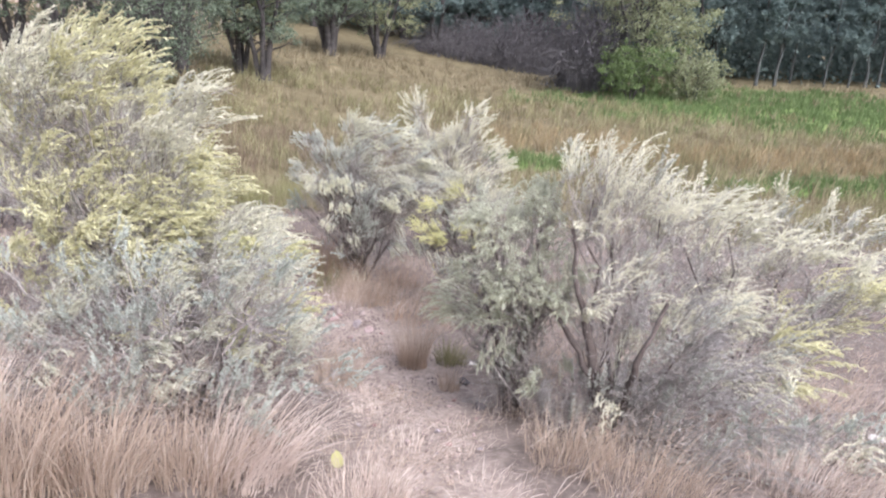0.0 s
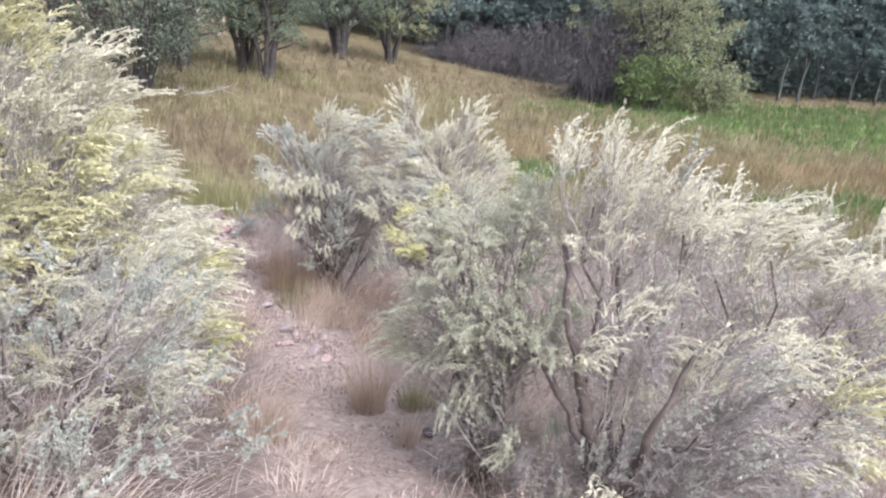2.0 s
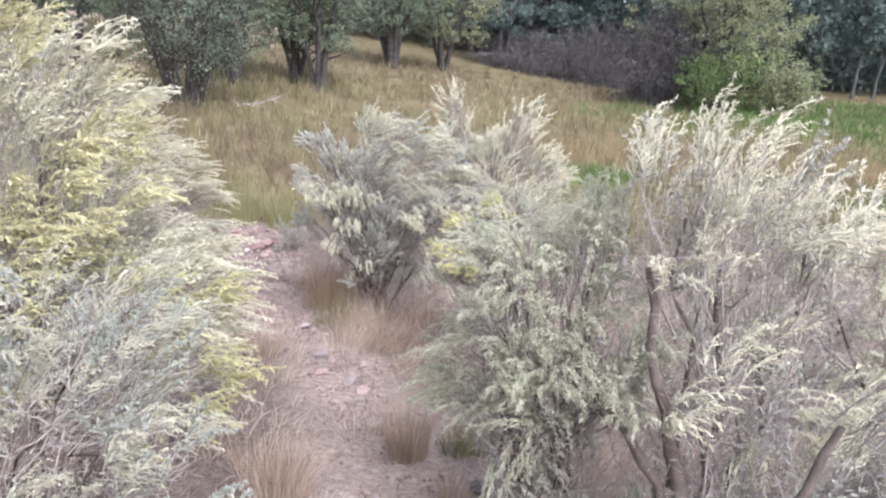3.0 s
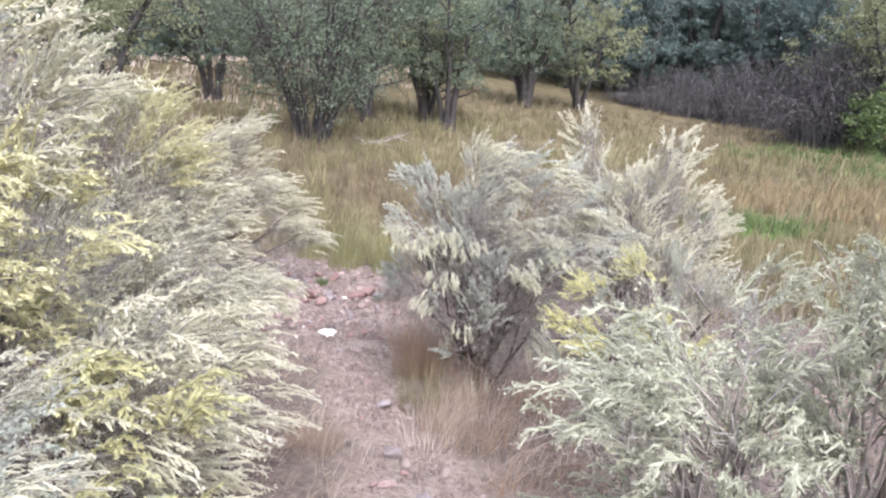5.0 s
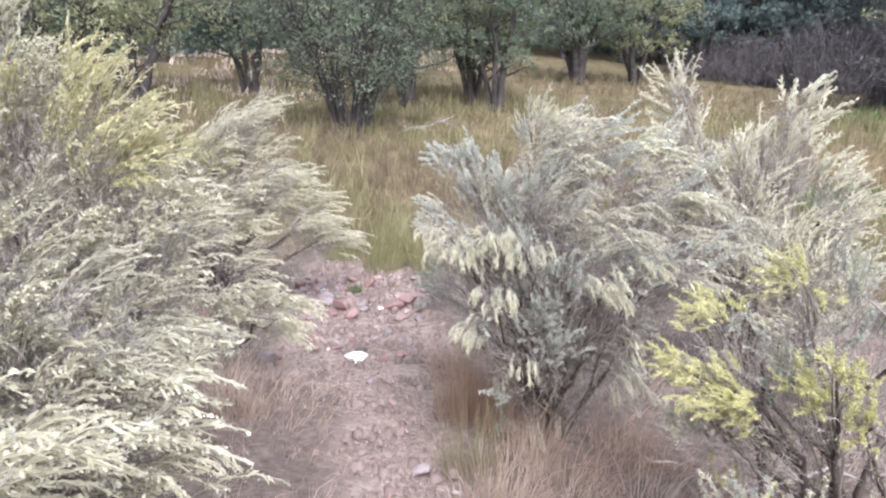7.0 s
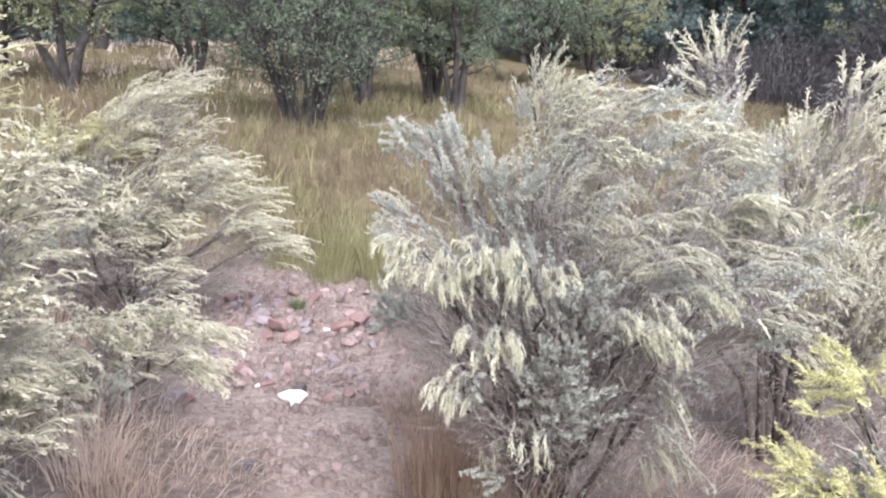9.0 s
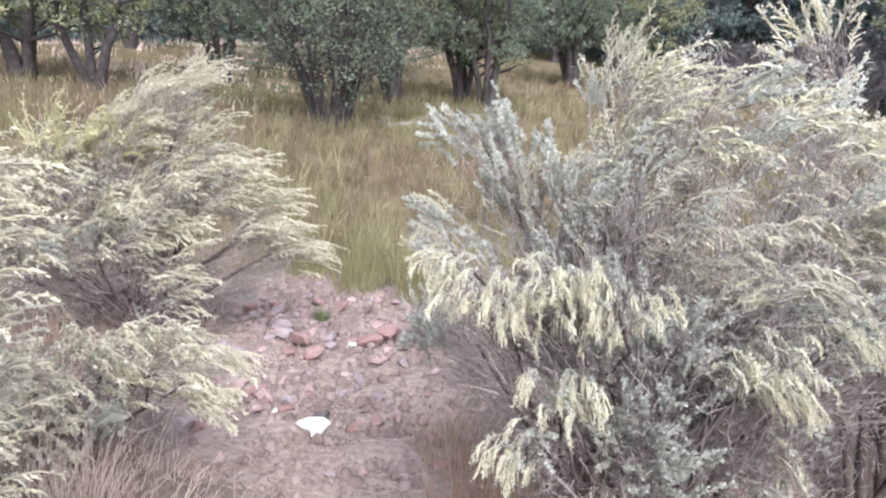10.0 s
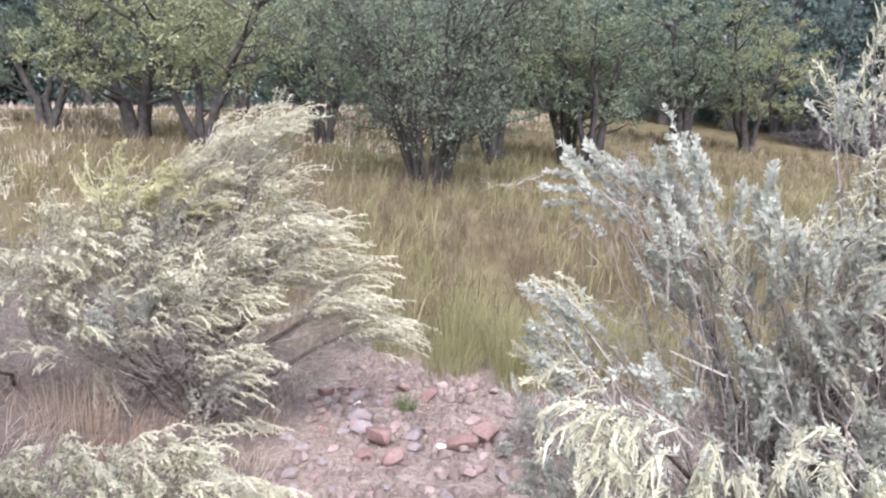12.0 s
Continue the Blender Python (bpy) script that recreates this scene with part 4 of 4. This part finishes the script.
tussock(2.0, 3.4, .3, .35, 450, MAT_STRAW_PALE, PALE_TUFT, (.2, 0, 0), .8)
tussock(-1.0, 7.4, .16, .42, 210, MAT_STRAW, TAN_TUFT, (.1, 0, 0), .5)
tussock(-.75, 7.2, .18, .36, 200, MAT_STRAW, TAN_TUFT, (.1, 0, 0), .6)
tussock(-1.5, 6.5, .15, .32, 380, MAT_STRAW, TAN_TUFT, (.0, 0, 0), .6)
tussock(-1.72, 6.3, .12, .2, 200, MAT_STRAW_PALE, TAN_TUFT, (.1, 0, 0), .7)
tussock(-1.3, 7.78, .17, .44, 190, MAT_RUSHES, "green-tinged bunchgrass tuft beside the trail", (.05, 0, 0), .5)
tussock(-1.05, 7.95, .2, .4, 210, MAT_STRAW, TAN_TUFT, (.1, 0, 0), .6)
tussock(-.75, 7.8, .25, .34, 210, MAT_STRAW, PALE_TUFT, (.2, 0, 0), .8)
tussock(-1.5, 8.75, .17, .6, 170, MAT_RUST, RUST_TUFT, (.05, 0, 0), .35)
tussock(-1.25, 8.6, .18, .5, 150, MAT_RUST, RUST_TUFT, (.1, 0, 0), .4)
tussock(-.5, 8.5, .24, .4, 180, MAT_RUST, RUST_TUFT, (.1, 0, 0), .6)
for tx, ty, th in ((-1.62, 8.55, .7), (-1.42, 8.35, .66), (-1.5, 8.55, .6), (-1.25, 8.38, .6), (-1.7, 8.75, .55), (-1.05, 8.3, .5)):
    tussock(tx, ty, .17, th, 110, MAT_RUST if th > .58 else MAT_STRAW, RUST_TUFT, (.12, 0, 0), .5, .0045)
for tx, ty, th in ((-2.95, 7.8, .42), (-3.15, 8.05, .4), (-2.75, 7.75, .3), (-3.45, 8.0, .38)):
    tussock(tx, ty, .16, th, 210, MAT_STRAW_PALE if th > .38 else MAT_STRAW, TAN_TUFT, (.15, 0, 0), .6, .0045)
tussock(-2.0, 9.5, .2, .25, 360, MAT_STRAW, TAN_TUFT, (.1, 0, 0), .8)
tussock(-5.2, 9.6, .25, .55, 180, MAT_STRAW, TAN_TUFT, (.1, 0, 0), .4)
tussock(-4.6, 9.5, .2, .42, 150, MAT_RUST, RUST_TUFT, (.1, 0, 0), .5)
tussock(-3.9, 8.0, .2, .4, 420, MAT_STRAW_PALE, TAN_TUFT, (.1, 0, 0), .6)
for tx, ty, th in ((-.95, 7.0, .3), (-.55, 7.35, .32), (-.3, 7.8, .34), (-.15, 8.2, .3), (-1.1, 7.55, .3), (-.55, 8.05, .36), (.2, 6.6, .3), (-.3, 6.6, .28), (.0, 7.1, .3)):
    tussock(tx, ty, .22, th, 120, MAT_STRAW_PALE if RNG.random() < .3 else MAT_RUST, "thin dry grass under the bushes", (.25, 0, 0), .9, .0045, "dry grass under the bushes")
for tx, ty, th in ((-4.6, 12.5, .5), (-4.0, 12.7, .55), (-3.4, 12.5, .5), (-2.8, 12.8, .55), (-3.0, 13.4, .5), (-4.4, 13.5, .5), (-5.2, 12.9, .45), (-2.2, 12.6, .45), (-3.7, 13.2, .5), (-2.5, 13.3, .5), (-3.2, 12.2, .42), (-3.9, 12.25, .4)):
    tussock(tx, ty, .26, th, 330, MAT_FRESH if RNG.random() < .7 else MAT_RUSHES, "yellow-green meadow grass clump at the trail's end", (.15, 0, 0), .45, .007, "clumps at the meadow's edge")


tussock(-3.8, 11.25, .07, .14, 120, MAT_GREEN, "small green weed among the stones", (0, 0, 0), .8, .008, "weeds")


def yellow_leaf(x, y, turn):
    """A fallen broad yellow leaf, slightly curled."""
    bm = bmesh.new()
    rim = [(math.sin(a) * .032 * (1 - .25 * math.cos(a)), math.cos(a) * .045) for a in np.linspace(0, 2 * math.pi, 13)[:-1]]
    top = [bm.verts.new((px, py, .012 + 6 * px * px + 3 * py * py)) for px, py in rim]
    mid = bm.verts.new((0, 0, .012))
    for i in range(12):
        bm.faces.new((mid, top[i], top[(i + 1) % 12]))
    bmesh.ops.solidify(bm, geom=bm.faces[:], thickness=.0015)
    me = bpy.data.meshes.new("fallen_leaf")
    bm.to_mesh(me)
    bm.free()
    me.materials.append(MAT_FLOWER)
    ob = new("fallen_leaf", me)
    ob.matrix_world = Matrix.Translation(on_ground(x, y, .02)) @ pose(0, 0, 0, 35, 10, turn)
    tagged(ob, "fallen yellow leaf lying in dry grass", "leaf")


yellow_leaf(-.47, 3.02, 20)

for _ in range(13):
    ty = RNG.uniform(2.9, 5.6)
    tx = float(between(TRAIL, ty)) + RNG.normal() * .3
    tussock(tx, ty, .2, RNG.uniform(.07, .15), 190, MAT_STRAW_PALE if RNG.random() < .6 else MAT_STRAW, "low matted dry grass trodden on the trail", (.2, -.1, 0), 1.5, .0045)


# ---- stones ----
RNG = np.random.default_rng(71)
def stone_mesh(seed, mat, flat=.6):
    """An angular broken stone, one metre across."""
    rng = np.random.default_rng(seed)
    bm = bmesh.new()
    bmesh.ops.create_icosphere(bm, subdivisions=2, radius=.5)
    planes = unit(rng.normal(size=(9, 3)))
    cut = rng.uniform(.2, .38, 9)
    for v in bm.verts:
        q = np.array(v.co)
        for nrm, d in zip(planes, cut):
            over = q @ nrm - d
            if over > 0:
                q = q - nrm * over
        q = q * np.array([1, rng.uniform(.98, 1.02), flat])
        v.co = q
    me = bpy.data.meshes.new("stone")
    bm.to_mesh(me)
    bm.free()
    me.materials.append(mat)
    return me


KINDS = {"red": (MAT_ROCK_RED, "angular red stone lying on the dirt trail"), "pink": (MAT_ROCK, "dusty pink stone half sunk in the trail"),
         "grey": (MAT_ROCK_GREY, "grey-brown broken stone on the trail"), "white": (MAT_WHITE, "small whitish stone on the dirt trail"),
         "dark": (MAT_ROCK_DARK, "flat dark stone half buried in the trail")}
STONES = {k: [stone_mesh(10 * i + j, m[0], .38 + .1 * j) for j in range(4)] for i, (k, m) in enumerate(KINDS.items())}


def stone(x, y, size, kind, sink=.25, tilt=12):
    ob = new("stone", STONES[kind][int(RNG.integers(0, 4))])
    ob.matrix_world = Matrix.Translation(on_ground(x, y, size * (.42 - sink) * .5 - .02)) @ pose(0, 0, 0, RNG.normal() * tilt, RNG.normal() * tilt, RNG.uniform(0, 360)) @ Matrix.Diagonal((size, size * RNG.uniform(.65, .95), size, 1))
    return tagged(ob, KINDS[kind][1], "stone", "stones on the trail")


stone(-4.44, 11.15, .19, "red", .1)
stone(-4.02, 11.59, .17, "red", .0, 30)
stone(-4.09, 11.48, .15, "pink")
stone(-3.84, 10.74, .22, "grey")
stone(-4.2, 11.2, .2, "grey", .1)
stone(-3.97, 10.92, .24, "grey", .2)
stone(-4.12, 11.12, .1, "white", .1)
stone(-3.62, 10.62, .24, "red", .1)
stone(-3.42, 10.42, .2, "red", .1)
stone(-4.3, 11.35, .2, "red", .0, 25)
stone(-3.75, 11.5, .2, "red", .0, 25)
stone(-3.05, 11.05, .26, "red", .1)
stone(-3.56, 10.38, .2, "red")
stone(-3.17, 10.9, .25, "red")
stone(-3.28, 11.31, .18, "pink")
stone(-3.29, 9.57, .24, "pink")
stone(-3.24, 9.42, .12, "pink")
stone(-3.12, 9.46, .06, "white")
stone(-3.07, 9.5, .12, "red")
stone(-3.34, 9.02, .14, "red")
stone(-3.46, 9.88, .09, "grey")
stone(-3.13, 9.9, .1, "pink")
stone(-3.49, 10.84, .22, "grey")
stone(-2.95, 10.51, .16, "pink")
stone(-2.83, 10.0, .09, "grey")
stone(-2.65, 9.93, .14, "grey")
stone(-2.47, 10.47, .17, "pink")
stone(-4.42, 10.85, .1, "grey")
stone(-4.19, 10.35, .1, "pink")
stone(-3.94, 10.24, .11, "grey")
stone(-3.26, 10.78, .08, "white")
stone(-3.36, 10.65, .15, "grey")
stone(.31, 5.31, .1, "white", .0)
stone(.22, 4.88, .15, "dark")
stone(.44, 4.95, .09, "dark")
stone(-.98, 6.33, .14, "pink")
stone(-.62, 6.09, .16, "pink")
stone(-1.51, 7.62, .16, "grey")
stone(-1.11, 6.73, .15, "grey")
stone(-1.7, 6.51, .08, "white")
stone(-1.27, 7.49, .06, "white", .0)
stone(-1.82, 8.05, .12, "pink")
stone(-2.18, 7.36, .11, "dark")
stone(-3.38, 9.64, .2, "red")
stone(.3, 4.33, .12, "dark")
stone(-1.6, 2.96, .06, "white")
stone(3.27, 4.62, .2, "white")
stone(.64, 4.08, .08, "white")
stone(-2.43, 8.27, .26, "dark", .4, 5)
stone(-3.4, 8.98, .2, "grey")
stone(-2.11, 8.58, .09, "pink")
stone(-2.44, 8.89, .1, "grey")
# the scatter of lesser stones along the trail
for _ in range(235):
    sy = RNG.uniform(3.2, 12.3) if RNG.random() < .4 else RNG.uniform(9.4, 12.0)
    half = .9 if sy > 8.5 else .4
    sx = float(between(TRAIL, sy)) + RNG.uniform(-half, half)
    small = .3 if sy > 8.5 else .9
    stone(sx, sy, RNG.uniform(.025, .06) if RNG.random() < small else RNG.uniform(.07, .15), ("pink", "pink", "grey", "red", "pink", "grey")[int(RNG.integers(0, 6))], .3, 20)


def gravel(name, n, y0, sizes, label):
    s = Soup()
    y = y0 + (12.3 - y0) * RNG.random(n) ** .5
    x = between(TRAIL, y) + RNG.normal(size=n) * np.where(y > 8.5, .55, .3)
    size = RNG.uniform(*sizes, n)
    base = np.stack([x, y, ground_z(x, y) - .025], 1)
    ring = np.array([[1, 0, 0], [0, 1, 0], [-1, 0, 0], [0, -1, 0]], float)
    turn = RNG.uniform(0, 6.28, n)
    cx, sn = np.cos(turn), np.sin(turn)
    lo = np.stack([ring[:, 0][None] * cx[:, None] - ring[:, 1][None] * sn[:, None], ring[:, 0][None] * sn[:, None] + ring[:, 1][None] * cx[:, None], np.zeros((n, 4))], -1) * size[:, None, None] * RNG.uniform(.6, 1.3, (n, 4, 1))
    hi = lo * .6 + np.stack([np.zeros((n, 4)), np.zeros((n, 4)), RNG.uniform(.5, 1.1, (n, 4)) * size[:, None]], -1)
    v = np.concatenate([lo, hi], 1) + base[:, None]
    q = np.array([[0, 1, 5, 4], [1, 2, 6, 5], [2, 3, 7, 6], [3, 0, 4, 7], [4, 5, 6, 7]])
    s.add(v, np.arange(n)[:, None, None] * 8 + q[None])
    return tagged(new(name, s.mesh(name, MAT_GRAVEL)), label, "gravel", kind="stuff")


MAT_GRAVEL = material("gravel", [(.12, .09, .08), (.205, .158, .14), (.31, .255, .233)], 9, .95, .6)
gravel("gravel", 7000, 2.0, (.006, .016), "small pink and grey gravel strewn on the trail")
gravel("rubble", 700, 6.5, (.022, .05), "broken pink rubble strewn over the trail's end")


def white_bone():
    """A whitish three-cornered plate, propped on a dark stone."""
    bm = bmesh.new()
    outline = [(-.11, .03), (-.04, .07), (.05, .07), (.10, .03), (.06, -.03), (.04, -.11), (.01, -.11), (-.01, -.04), (-.07, -.02)]
    top = [bm.verts.new((x, y, .028 - abs(x) * .1)) for x, y in outline]
    low = [bm.verts.new((x * .96, y * .96, 0)) for x, y in outline]
    bm.faces.new(top)
    bm.faces.new(low[::-1])
    for i in range(len(outline)):
        j = (i + 1) % len(outline)
        bm.faces.new((top[i], low[i], low[j], top[j]))
    bmesh.ops.bevel(bm, geom=bm.edges[:], offset=.006, segments=2, affect="EDGES")
    me = bpy.data.meshes.new("white_slab")
    bm.to_mesh(me)
    bm.free()
    me.materials.append(MAT_WHITE)
    ob = new("white_slab", me)
    ob.matrix_world = Matrix.Translation(on_ground(-2.79, 9.34, .0)) @ pose(0, 0, 0, 14, 0, 18)
    tagged(ob, "flat three-cornered white stone on the trail", "stone")


white_bone()
stone(-2.83, 9.47, .19, "dark", .25, 4)


def dead_branch(x, y, turn, length, rise, r, label, forks=7):
    """A bleached dead branch with side twigs."""
    s = Soup()
    u = np.linspace(0, 1, 8)
    p = np.stack([length * u, .08 * length * np.sin(u * 4), rise * u + .02], 1)
    p[1:] += RNG.normal(size=(7, 3)) * .02
    s.tubes(p[None], (r * (1.1 - u))[None], 5)
    ob = tagged(new("dead_branch"), label, "branch", "dead branches")
    ob.matrix_world = Matrix.Translation(on_ground(x, y)) @ pose(0, 0, 0, 0, 0, turn)
    part("stem", s, MAT_DEAD, ob, smooth=True)
    for i in range(forks):
        k = int(RNG.integers(2, 7))
        d = unit(np.array([.8, RNG.normal() * .6, RNG.normal() * .4 + .25]))
        v = np.linspace(0, 1, 5)
        q = p[k] + d * (length * RNG.uniform(.2, .45) * v)[:, None] + RNG.normal(size=(5, 3)) * .012 * v[:, None]
        t = Soup()
        t.tubes(q[None], (r * .45 * (1.1 - v))[None], 4)
        part("twig", t, MAT_DEAD, ob, smooth=True)
    return ob


dead_branch(1.2, 3.75, 100, .4, .8, .010, "bleached dead branch standing in a sagebrush", 9)
dead_branch(.62, 4.2, 190, .5, .75, .005, "thin pale bare branch reaching out of a bush", 4)
dead_branch(.1, 8.2, 20, 1.2, .12, .016, "dark fallen branch under the bushes", 6)
dead_branch(-8.0, 22.0, 20, 1.4, .35, .03, "fallen dead branch at a tree's foot", 10)
dead_branch(-7.6, 22.6, 150, 1.2, .3, .025, "fallen dead branch at a tree's foot", 10)
